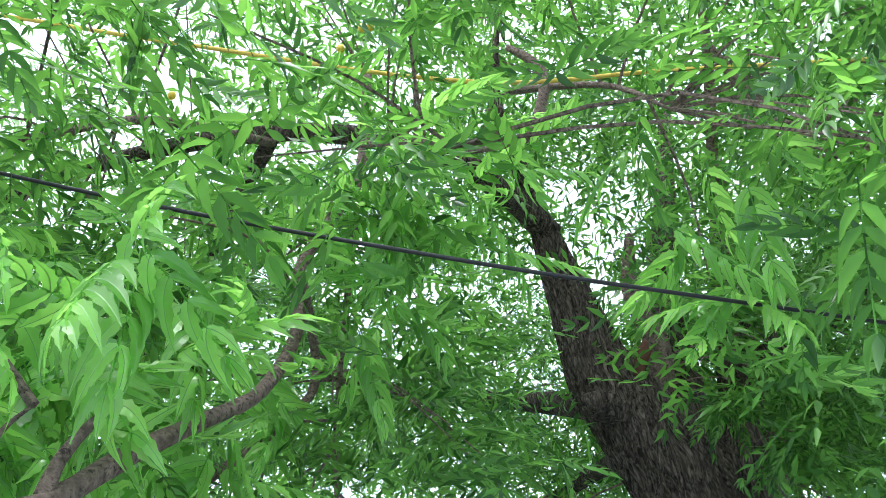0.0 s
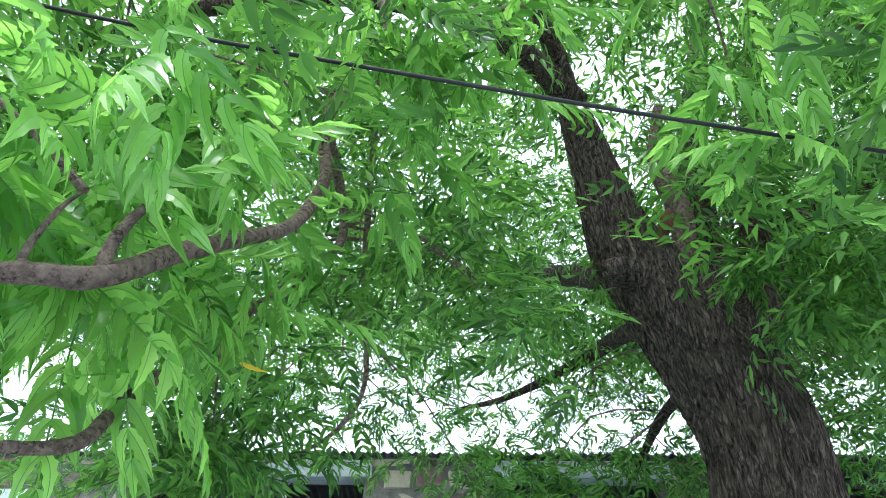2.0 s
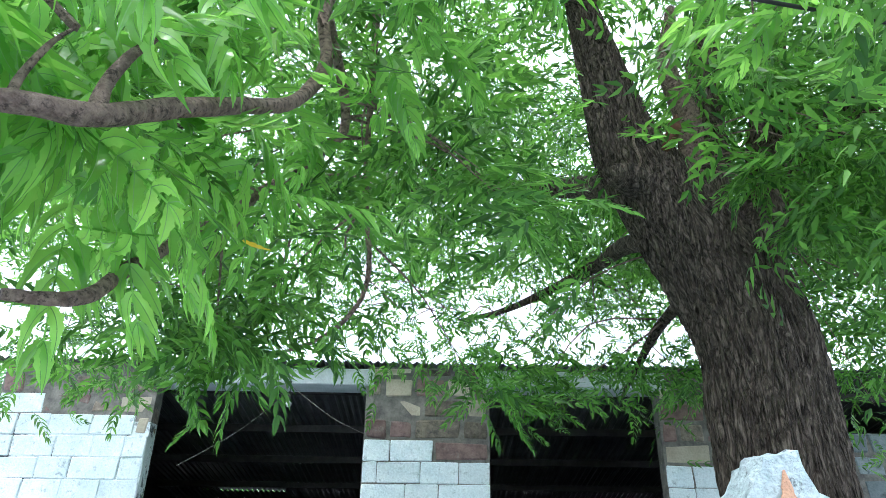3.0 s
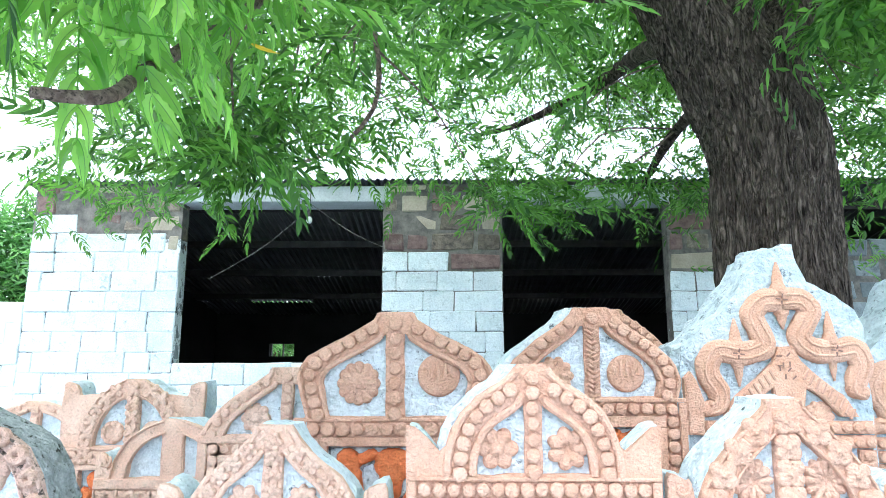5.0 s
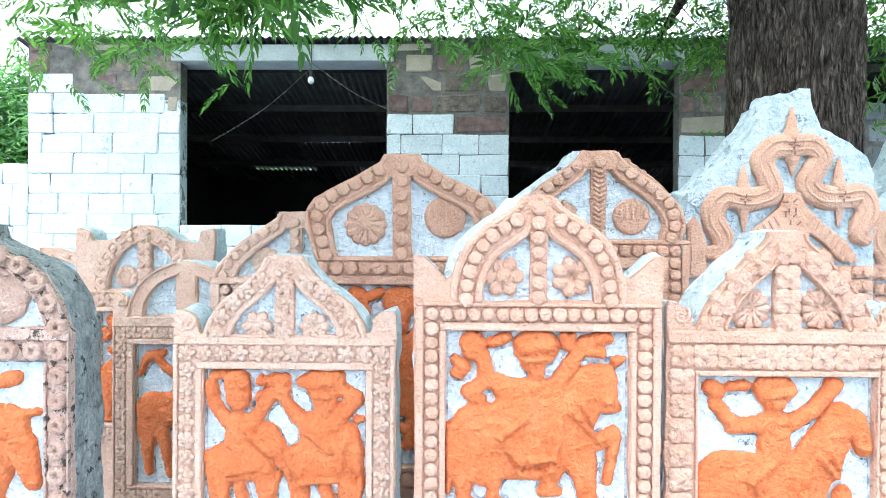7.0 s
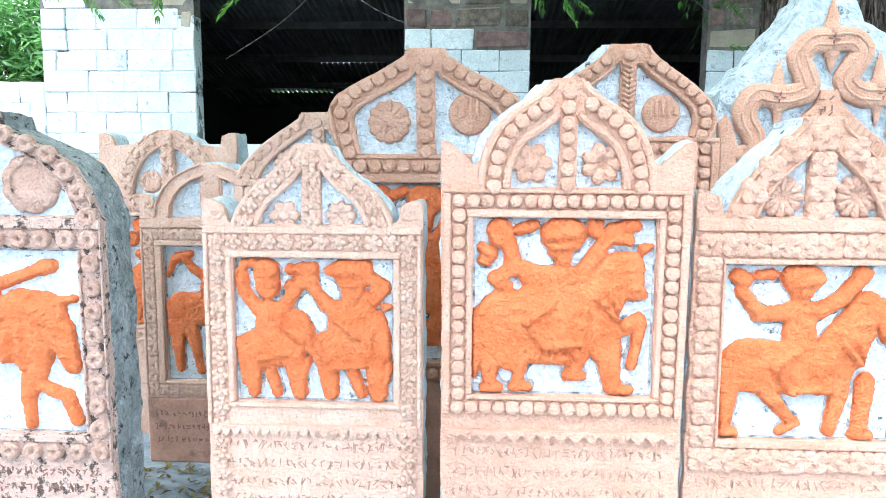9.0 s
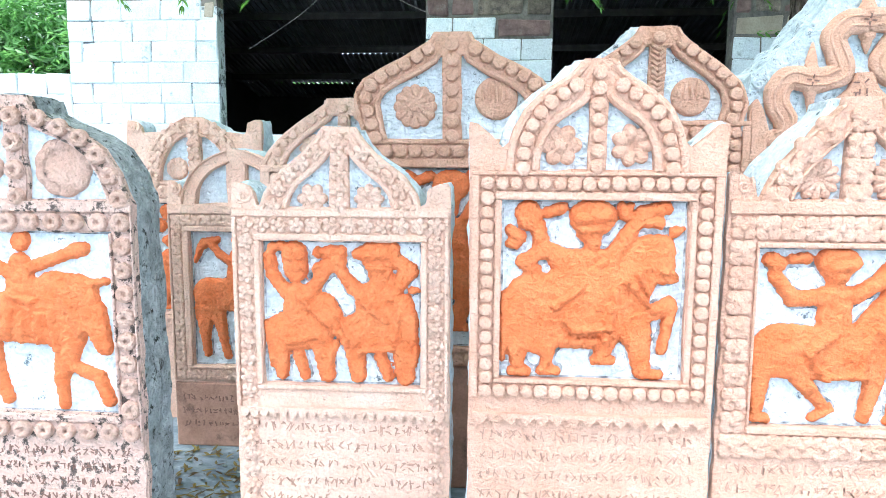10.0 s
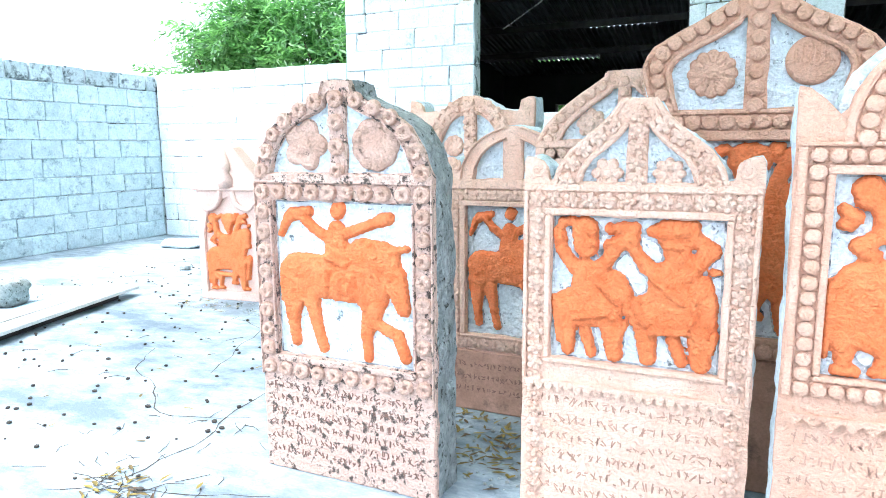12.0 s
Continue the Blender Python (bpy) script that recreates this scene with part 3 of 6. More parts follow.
part("glass", bm, GLASSBULB, bulb, smooth=True)
part("socket", tube(bmesh.new(), [(0, 0, 0.04), (0, 0, 0.10)], [0.016, 0.018], 8), STEEL, bulb)
part("cord", tube(bmesh.new(), [(0, 0, 0.10), (0, 0.03, 0.37)], [0.004, 0.004], 5), CABLE, bulb)
for nm, pts in (("loose_wire", ((-1.40, FY - 0.05, 3.0), (-1.0, FY - 0.04, 2.72), (-0.66, FY - 0.03, 2.56))),
                ("loose_wire", ((-1.44, FY + 0.1, 3.0), (-1.9, FY + 0.1, 2.6), (-2.45, FY + 0.15, 2.28))),
                ("loose_wire", ((1.8, FY - 0.04, 2.98), (1.92, FY - 0.04, 2.8), (2.1, FY - 0.03, 2.66)))):
    p, r = spline(pts, [0.0036] * len(pts), 6)
    tagged(new(nm, mesh_of(tube(bmesh.new(), p, r, 5), nm, MORTARBARE)), "thin electric wire slung across the shed opening", "wire")


# ---- memorial stones ----
def profile_half(prof, s):
    for (s0, h0), (s1, h1) in zip(prof, prof[1:]):
        if s <= s1:
            return h0 + (h1 - h0) * (s - s0) / (s1 - s0)
    return prof[-1][1]


def arch_side(prof, half, z0, z1, n=14):
    return [(half * profile_half(prof, i / n), z0 + (z1 - z0) * i / n) for i in range(n + 1)]


def stone_outline(w, spring, peak, half, prof, ear, horn=False):
    right = [(w / 2, 0.0), (w / 2, spring * 0.3), (w / 2, spring * 0.65)]
    if ear:
        e = 0.9 * (w / 2 - half) if horn else min(0.066, w / 2 - half - 0.006)
        right += [(w / 2, ear - 0.012), (w / 2 - 0.007, ear), (w / 2 - 0.4 * e, ear - 0.002), (w / 2 - 0.76 * e, ear - 0.013), (w / 2 - 0.95 * e, ear - 0.03), (w / 2 - e, ear - 0.05), (half + 0.006, ear - 0.06)]
        if horn:
            right[-7:] = [(w / 2 + 0.004, ear - 0.02), (w / 2 + 0.002, ear), (w / 2 - 0.018, ear - 0.004), (w / 2 - 0.6 * e, ear - 0.03), (half + 0.008, ear - 0.062)]
        arc = [p for p in arch_side(prof, half, spring, peak) if p[1] > ear - 0.062]
    else:
        arc = arch_side(prof, half, spring, peak)
    right += arc
    return right + [(-x, z) for x, z in reversed(right)]


def along(pts, gap):
    """Points at even steps of about gap along a line of points."""
    L = [0.0]
    for (a, b), (c, d) in zip(pts, pts[1:]):
        L.append(L[-1] + math.hypot(c - a, d - b))
    n = max(1, round(L[-1] / gap))
    out = []
    for i in range(n + 1):
        s = L[-1] * i / n
        j = next(k for k in range(1, len(L)) if L[k] >= s - 1e-9)
        t = (s - L[j - 1]) / max(L[j] - L[j - 1], 1e-9)
        out.append((pts[j - 1][0] + (pts[j][0] - pts[j - 1][0]) * t, pts[j - 1][1] + (pts[j][1] - pts[j - 1][1]) * t))
    return out


HORSE = [(0.19, 0.415, 0.175, 0.60, 0.42, 0.175), (0.66, 0.47, 0.15, 0.80, 0.71, 0.10), (0.86, 0.73, 0.085, 0.885, 0.61, 0.06), (0.865, 0.575, 0.032, 0.935, 0.575, 0.032), (0.93, 0.83, 0.03, 0.985, 0.85, 0.014),
         (0.71, 0.36, 0.12, 0.74, 0.26, 0.085), (0.755, 0.27, 0.075, 0.785, 0.06, 0.05), (0.78, 0.033, 0.032, 0.88, 0.03, 0.028), (0.84, 0.38, 0.045, 0.92, 0.43, 0.045), (0.93, 0.40, 0.036, 0.89, 0.17, 0.028), (0.61, 0.27, 0.06, 0.565, 0.13, 0.042),
         (0.53, 0.105, 0.028, 0.62, 0.105, 0.028), (0.10, 0.33, 0.09, 0.10, 0.08, 0.04), (0.07, 0.032, 0.03, 0.15, 0.03, 0.03), (0.18, 0.2, 0.06, 0.27, 0.155, 0.042), (0.27, 0.155, 0.037, 0.26, 0.06, 0.032), (0.03, 0.46, 0.035, 0.015, 0.1, 0.018),
         (0.23, 0.036, 0.026, 0.32, 0.036, 0.026), (0.20, 0.215, 0.04, 0.54, 0.2, 0.035)]
RIDER = [(0.33, 0.665, 0.065, 0.60, 0.66, 0.07), (0.36, 0.58, 0.09, 0.56, 0.58, 0.09), (0.465, 0.905, 0.095, 0.525, 0.905, 0.095), (0.485, 0.82, 0.075, 0.50, 0.765, 0.045), (0.31, 0.69, 0.055, 0.225, 0.74, 0.045), (0.225, 0.74, 0.045, 0.20, 0.85, 0.045),
         (0.145, 0.925, 0.072, 0.155, 0.90, 0.07), (0.255, 0.93, 0.034, 0.33, 0.955, 0.034), (0.05, 0.83, 0.032, 0.10, 0.79, 0.04), (0.05, 0.755, 0.03, 0.08, 0.76, 0.034), (0.125, 0.655, 0.045, 0.205, 0.70, 0.04), (0.15, 0.62, 0.03, 0.20, 0.61, 0.03),
         (0.59, 0.675, 0.05, 0.68, 0.80, 0.042), (0.68, 0.80, 0.042, 0.735, 0.90, 0.045), (0.755, 0.935, 0.038, 0.88, 0.96, 0.04), (0.78, 0.885, 0.034, 0.85, 0.88, 0.036), (0.645, 0.975, 0.024, 0.665, 0.92, 0.03), (0.70, 0.975, 0.018, 0.665, 0.92, 0.03)]
SLIMHORSE = [(0.16, 0.54, 0.13, 0.56, 0.52, 0.14), (0.66, 0.64, 0.145, 0.78, 0.65, 0.12), (0.86, 0.56, 0.08, 0.92, 0.37, 0.048), (0.70, 0.45, 0.12, 0.74, 0.56, 0.12), (0.87, 0.72, 0.024, 0.95, 0.735, 0.022),
             (0.13, 0.43, 0.10, 0.11, 0.26, 0.05), (0.11, 0.26, 0.045, 0.13, 0.09, 0.036), (0.26, 0.38, 0.06, 0.30, 0.20, 0.038), (0.30, 0.20, 0.036, 0.34, 0.07, 0.036), (0.71, 0.36, 0.075, 0.66, 0.20, 0.042),
             (0.66, 0.20, 0.04, 0.67, 0.04, 0.03), (0.72, 0.27, 0.034, 0.88, 0.20, 0.038), (0.88, 0.20, 0.038, 0.93, 0.07, 0.038), (0.06, 0.57, 0.034, 0.04, 0.36, 0.018)]
SLIMRIDER = [(0.46, 0.68, 0.09, 0.46, 0.82, 0.062), (0.47, 0.94, 0.05, 0.48, 0.955, 0.05), (0.40, 0.77, 0.036, 0.29, 0.83, 0.032), (0.29, 0.83, 0.032, 0.21, 0.90, 0.034), (0.13, 0.91, 0.045, 0.26, 0.935, 0.034),
             (0.10, 0.89, 0.036, 0.04, 0.78, 0.02), (0.54, 0.81, 0.036, 0.76, 0.89, 0.034), (0.78, 0.90, 0.044, 0.83, 0.91, 0.038)]
PAIR = [(0.13, 0.36, 0.125, 0.32, 0.38, 0.13), (0.21, 0.62, 0.085, 0.23, 0.50, 0.115), (0.20, 0.905, 0.085, 0.21, 0.80, 0.082), (0.14, 0.64, 0.045, 0.055, 0.77, 0.042), (0.04, 0.89, 0.042, 0.05, 0.83, 0.045), (0.06, 0.95, 0.034, 0.13, 0.965, 0.03),
        (0.29, 0.63, 0.05, 0.375, 0.76, 0.045), (0.36, 0.80, 0.05, 0.48, 0.85, 0.055), (0.35, 0.92, 0.036, 0.36, 0.91, 0.036), (0.42, 0.92, 0.046, 0.49, 0.92, 0.046), (0.02, 0.42, 0.028, 0.05, 0.12, 0.018), (0.10, 0.25, 0.065, 0.11, 0.06, 0.042),
        (0.22, 0.19, 0.042, 0.26, 0.05, 0.035), (0.36, 0.30, 0.07, 0.40, 0.06, 0.055), (0.39, 0.56, 0.075, 0.44, 0.48, 0.065), (0.46, 0.44, 0.045, 0.47, 0.37, 0.035), (0.45, 0.28, 0.03, 0.41, 0.14, 0.026)]
PAIRARMS = [(0.60, 0.36, 0.13, 0.80, 0.38, 0.135), (0.69, 0.60, 0.11, 0.71, 0.48, 0.135), (0.71, 0.89, 0.09, 0.79, 0.89, 0.085), (0.74, 0.81, 0.085, 0.74, 0.75, 0.072), (0.66, 0.955, 0.035, 0.83, 0.96, 0.036), (0.60, 0.91, 0.04, 0.65, 0.93, 0.04),
            (0.50, 0.78, 0.042, 0.57, 0.68, 0.045), (0.57, 0.68, 0.045, 0.66, 0.62, 0.06), (0.80, 0.63, 0.055, 0.90, 0.77, 0.055), (0.87, 0.85, 0.045, 0.94, 0.80, 0.045), (0.88, 0.56, 0.075, 0.92, 0.44, 0.065), (0.94, 0.665, 0.026, 0.975, 0.665, 0.02), (0.94, 0.38, 0.04, 0.95, 0.32, 0.036),
            (0.58, 0.25, 0.07, 0.60, 0.06, 0.052), (0.74, 0.20, 0.045, 0.79, 0.06, 0.04), (0.88, 0.25, 0.068, 0.90, 0.06, 0.062), (0.97, 0.26, 0.026, 0.95, 0.14, 0.022)]
TROT = [(0.17, 0.42, 0.155, 0.62, 0.40, 0.14), (0.06, 0.30, 0.065, 0.05, 0.06, 0.035), (0.04, 0.034, 0.03, 0.11, 0.03, 0.028), (0.28, 0.27, 0.05, 0.41, 0.13, 0.034), (0.37, 0.045, 0.026, 0.46, 0.10, 0.028), (0.70, 0.30, 0.055, 0.65, 0.05, 0.034),
        (0.84, 0.34, 0.055, 0.82, 0.05, 0.042), (0.79, 0.034, 0.03, 0.88, 0.03, 0.028), (0.70, 0.53, 0.14, 0.82, 0.77, 0.085), (0.91, 0.75, 0.065, 0.955, 0.60, 0.05), (0.02, 0.46, 0.03, 0.03, 0.14, 0.018)]
TROTRIDER = [(0.40, 0.735, 0.055, 0.51, 0.735, 0.055), (0.45, 0.68, 0.085, 0.45, 0.50, 0.10), (0.405, 0.925, 0.075, 0.49, 0.925, 0.075), (0.44, 0.865, 0.07, 0.45, 0.80, 0.045), (0.36, 0.725, 0.045, 0.22, 0.715, 0.045), (0.22, 0.715, 0.045, 0.115, 0.84, 0.04),
             (0.085, 0.93, 0.045, 0.12, 0.91, 0.05), (0.20, 0.935, 0.03, 0.28, 0.94, 0.033), (0.55, 0.735, 0.045, 0.67, 0.81, 0.042), (0.67, 0.81, 0.042, 0.77, 0.93, 0.045), (0.77, 0.96, 0.04, 0.80, 0.95, 0.04)]


# raised seams on the orange shapes
SEAMS = [(0.44, 0.52, 0.02, 0.30, 0.42, 0.02), (0.30, 0.42, 0.02, 0.40, 0.28, 0.02), (0.40, 0.28, 0.02, 0.60, 0.30, 0.02), (0.60, 0.30, 0.02, 0.62, 0.50, 0.02), (0.68, 0.56, 0.018, 0.84, 0.40, 0.018),
         (0.34, 0.235, 0.032, 0.35, 0.235, 0.032), (0.42, 0.225, 0.032, 0.43, 0.225, 0.032), (0.50, 0.225, 0.032, 0.51, 0.225, 0.032), (0.58, 0.24, 0.03, 0.585, 0.24, 0.03),
         (0.42, 0.90, 0.03, 0.58, 0.92, 0.03), (0.43, 0.84, 0.02, 0.57, 0.84, 0.02), (0.86, 0.62, 0.015, 0.96, 0.60, 0.015), (0.80, 0.5, 0.015, 0.74, 0.60, 0.015)]
PAIRSEAMS = [(0.26, 0.60, 0.02, 0.42, 0.42, 0.02), (0.16, 0.30, 0.02, 0.34, 0.34, 0.02), (0.50, 0.48, 0.02, 0.58, 0.28, 0.02), (0.60, 0.62, 0.02, 0.78, 0.46, 0.02), (0.62, 0.24, 0.02, 0.82, 0.26, 0.02), (0.24, 0.90, 0.03, 0.36, 0.92, 0.03),
             (0.64, 0.90, 0.03, 0.78, 0.92, 0.03), (0.25, 0.82, 0.02, 0.35, 0.82, 0.02), (0.65, 0.82, 0.02, 0.76, 0.82, 0.02), (0.86, 0.5, 0.02, 0.84, 0.34, 0.02)]
SLIMSEAMS = [(0.40, 0.56, 0.025, 0.36, 0.36, 0.025), (0.48, 0.55, 0.025, 0.46, 0.34, 0.025), (0.56, 0.54, 0.025, 0.57, 0.34, 0.025), (0.64, 0.56, 0.02, 0.66, 0.36, 0.02), (0.72, 0.66, 0.02, 0.80, 0.46, 0.02), (0.40, 0.66, 0.02, 0.54, 0.62, 0.02)]


def fitted(caps, x0, x1, z0, z1):
    k = (x1 - x0 + z1 - z0) / 2 * 1.03
    return [(x0 + a * (x1 - x0), z0 + b * (z1 - z0), r * k, x0 + c * (x1 - x0), z0 + d * (z1 - z0), s * k) for a, b, r, c, d, s in caps]


def letters(w, z1, z0, pitch, rng, size=0.021):
    """Rows of short plain strokes in place of carved writing."""
    bm = bmesh.new()
    z = z1
    while z - size > z0:
        x = -w / 2 + rng.uniform(0, 0.01)
        while x < w / 2 - 0.02:
            L = rng.choice((0.010, 0.013, 0.016, 0.020))
            h = size * rng.uniform(0.75, 1.05)
            zz = z + rng.uniform(-0.003, 0.003)
            for _ in range(rng.choice((2, 2, 3, 3))):
                a = radians(rng.choice((0, 8, -12, 35, -40, 62, -58, 90)) + rng.uniform(-8, 8))
                ln = h * rng.uniform(0.35, 0.95) if abs(a) < 0.9 else L * rng.uniform(0.6, 1.0)
                cx, cz = x + L * rng.uniform(0.2, 0.8), zz - h / 2 + rng.uniform(-0.5, 0.5) * (h - ln * abs(math.cos(a)))
                t = rng.uniform(0.0014, 0.0022)
                dx, dz = math.sin(a) * ln / 2, math.cos(a) * ln / 2
                nx, nz = math.cos(a) * t, -math.sin(a) * t
                f = [bm.verts.new((cx + p, -0.0012, cz + q)) for p, q in ((-dx - nx, -dz - nz), (-dx + nx, -dz + nz), (dx + nx, dz + nz), (dx - nx, dz - nz))]
                g = [bm.verts.new((v.co.x, 0.004, v.co.z)) for v in f]
                bm.faces.new(f)
                for j in range(4):
                    bm.faces.new((f[j], f[(j + 1) % 4], g[(j + 1) % 4], g[j]))
            x += L + rng.choice((0.003, 0.005, 0.005, 0.010))
        z -= pitch
    return bm


OGEE = [(0, 1), (0.2, 0.985), (0.4, 0.92), (0.58, 0.80), (0.72, 0.62), (0.82, 0.42), (0.9, 0.26), (1, 0.17)]
STEEP = [(0, 1), (0.2, 0.92), (0.37, 0.80), (0.55, 0.64), (0.7, 0.475), (0.85, 0.29), (0.93, 0.205), (1, 0.19)]
PLAINARC = [(0, 1), (0.3, 0.955), (0.55, 0.83), (0.75, 0.66), (0.9, 0.42), (1, 0.16)]


def memorial_stone(label, x, y, rot, w, spring, peak, half, prof, ear, row_z, panel, cols, deep, paint, back, bead, gap, figure, rosettes, text=None,
                   zig=None, boss_paint=None, horn=False, arch_beads=True, k=0.64, bar=0.022, lean=0.0, seed=1, bottom=None, dark_foot=False, ridges=(), herring=False, off=0.0, group="memorial stones in the yard"):
    """A carved hero stone: slab, painted facing with openings, raised bosses, orange relief, carved lines of writing."""
    rng = random.Random(seed)
    st = thing("memorial_stone", label, "memorial stone", pose(x, y, 0, lean, 0, rot), group)
    line = stone_outline(w, spring, peak, half, prof, ear, horn)
    body = [(a + (off if b > (ear or spring) - 0.05 and abs(a) < half else 0.0), b) for a, b in line]    # the arch of the slab stands a little to one side of its facing
    part("slab", rough_slab(body, 0.022, deep, 0.011, seed * 3.3), back, st, "rough slab back and sides")
    inner = arch_side(prof, half * k, spring + 0.012, spring + 0.012 + (peak - spring) * k, 14)
    lun = [(bar, spring + 0.012)] + [p for p in inner if p[0] > bar] + [(bar, max(p[1] for p in inner if p[0] > bar) + 0.004)]
    holes = [lun, [(-a, b) for a, b in lun]]
    px, z0, z1 = panel
    if back is not WHITE:
        part("panel", plate(stone_outline(w - 0.03, spring, peak - 0.02, half - 0.012, prof, None), [], 0.0195, 0.024, 0.0), WHITE, st, "whitewashed ground of the carving")
    holes.append([(-px, z0), (px, z0), (px, z1), (-px, z1)])
    facing = part("facing", plate(line, holes, 0.0, 0.0235, 0.005, 0.006, seed), paint, st, "painted carved face")
    # raised rims on both sides of the channels that hold the bosses
    g = bead[0] + 0.003
    low = bottom if bottom is not None else z0 - gap * 0.9
    rims = [(-cols + g, cols - g, z1 + 0.001, row_z - g), (-w / 2 + 0.003, w / 2 - 0.003, row_z + g, spring + 0.007)]
    rims += [(cols + g, w / 2 - 0.003, max(low, 0.46 * spring), row_z + g - 0.001), (-w / 2 + 0.003, -cols - g, max(low, 0.46 * spring), row_z + g - 0.001)] if bottom == 0 else \
            [(cols + g, w / 2 - 0.003, low - g, row_z + g - 0.001), (-w / 2 + 0.003, -cols - g, low - g, row_z + g - 0.001), (-cols + g, cols - g, low + g, z0 - 0.001)]
    rims += [(px + 0.001, cols - g, z0, z1), (-cols + g, -px - 0.001, z0, z1)]
    if bottom == 0:
        rims.append((-cols + g, cols - g, z0 - 0.014, z0 - 0.001))
    for a, b, c, d in rims:
        if b - a > 0.004 and d - c > 0.004:
            bm = box(bmesh.new(), a, b, -0.011, 0.003, c, d, min(0.003, (b - a) * 0.3, (d - c) * 0.3))
            for v in bm.verts:
                v.co += noise.noise_vector(v.co * 23 + Vector((seed, 0, 0))) * 0.002
            part("moulding", bm, paint, facing)
    rr = min(0.011, max(0.0045, ((1 - k) * half / 2 - g) / 2))
    for q in (arch_side(prof, half - rr, spring, peak - rr), arch_side(prof, half * k + rr, spring + 0.01, spring + 0.012 + (peak - spring) * k + rr)):
        for s in (-1, 1):
            bm = tube(bmesh.new(), [(s * a, 0.001, b) for a, b in q], [rr] * len(q), 8, 0.12, seed)
            for v in bm.verts:
                v.co.y = 0.001 + (v.co.y - 0.001) * 0.011 / rr
            part("arch_rib", bm, paint, facing)
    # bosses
    paint = boss_paint or paint
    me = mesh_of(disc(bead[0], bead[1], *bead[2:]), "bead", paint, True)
    mid = (1 + k) / 2
    spots = []
    arc = arch_side(prof, half * mid, spring + 0.015, spring + (peak - spring) * (mid + 0.06))
    if arch_beads:
        spots += [(s * a, b) for a, b in along(arc, gap)[:-1] for s in (-1, 1)]
        if herring:
            for a, b in along([(0, spring + 0.015), (0, peak - 0.07)], 0.017):
                for sd in (-1, 1):
                    bm = box(bmesh.new(), -0.012, 0.012, -0.012, 0.003, -0.005, 0.005, 0.002)
                    part("herringbone_bar", bm, paint, facing).matrix_basis = pose(sd * 0.0105, 0, b, 0, sd * -38, 0)
            spots.append((0, peak - 0.04))
        else:
            spots += [(0, b) for a, b in along([(0, spring + 0.02), (0, peak - gap * 0.9)], gap)]
    spots += along([(-cols, row_z), (cols, row_z)], gap)
    for s in (-1, 1):
        spots += along([(s * cols, low), (s * cols, row_z)], gap)[(1 if bottom != 0 else 0):-1]
    if bottom != 0:
        spots += along([(-cols, low), (cols, low)], gap)
    for a, b in spots:
        ob = part("bead", me, paint, facing)
        s = rng.uniform(0.92, 1.06)
        ob.matrix_basis = pose(a + rng.uniform(-0.001, 0.001), 0.001, b + rng.uniform(-0.001, 0.001), 0, rng.uniform(0, 25) if bead[2] == 0 else rng.uniform(-6, 6) + (45 if bead[2] == 4 else 0), 0) @ Matrix.Diagonal((s, 1, s, 1))
    if ear and not horn:
        for s in (-1, 1):
            turns = [(2.2 + 0.45 * i, 0.027 * 0.90 ** i) for i in range(22)]
            bm = tube(bmesh.new(), [(s * (w / 2 - 0.036 + r * math.cos(a)), 0.0, ear - 0.036 + r * math.sin(a)) for a, r in turns], [0.0055 - 0.00012 * i for i in range(22)], 6)
            part("ear_scroll", bm, paint, facing, smooth=True)
    # rosettes in the arch
    for s, kind in zip((-1, 1), rosettes):
        if kind:
            R, n, amp, hole, cor, rx, rz = kind
            ob = part("rosette", disc(R, 0.019, n, amp, hole, 72, cor), paint, st, smooth=True)
            ob.matrix_basis = pose(s * rx, 0.022, rz)
            if n == 0:
                bm = bmesh.new()
                for i in range(-2, 3):
                    c = i * R * 0.34
                    hh = math.sqrt(max(0.0, (R * 0.80) ** 2 - c * c))
                    box(bm, c - 0.0055, c + 0.0055, -0.027, -0.012, -0.25 * hh, hh, 0.003)
                part("fluting", bm, paint, ob)
    if figure:
        # dark rims: bare stone together with painted shade at the edges
        edge = [(a, b, r + 0.0045, c, d, s + 0.0045) for a, b, r, c, d, s in fitted(figure, -px + 0.006, px - 0.006, z0 + 0.006, z1 - 0.006)]
        part("bare_edge", relief(edge, 0.0022, 0.007, 0.0, seed), BARESHADE, st, "unpainted grey stone and painted edge shade round the carving").matrix_basis = pose(0, 0.0225, 0)
        bm = bmesh.new()
        for a, b, c, d in ((-px, -px + 0.006, z0, z1), (px - 0.006, px, z0, z1), (-px + 0.006, px - 0.006, z0, z0 + 0.005), (-px + 0.006, px - 0.006, z1 - 0.006, z1)):
            box(bm, a, b, 0.019, 0.0225, c, d)
        part("bare_border", bm, BARESHADE, st, "unpainted grey stone and painted edge shade along the panel edge")
        part("relief_figure", relief(fitted(figure, -px, px, z0, z1), 0.027, 0.005, 0.2, seed, fitted(ridges, -px, px, z0, z1)), ORANGE, st, "bright orange painted relief of plain rounded shapes", True).matrix_basis = pose(0, 0.0225, 0)
    if zig:
        bm = bmesh.new()
        n = round(w / zig[1])
        for i in range(n):
            a = -w / 2 + 0.012 + (w - 0.024) * i / n
            b = a + (w - 0.024) / n
            vs = [(a, zig[0] + 0.018), (b, zig[0] + 0.018), (b, zig[0] + 0.008)]
            vs += [((a * (1 - t) + b * t), zig[0] + 0.008 - 0.021 * (math.sin(math.pi * t) if zig[2] else 1 - abs(2 * t - 1))) for t in (0.75, 0.5, 0.25)] + [(a, zig[0] + 0.008)]
            f = [bm.verts.new((p, -0.015, q)) for p, q in vs]
            g = [bm.verts.new((p, 0.004, q)) for p, q in vs]
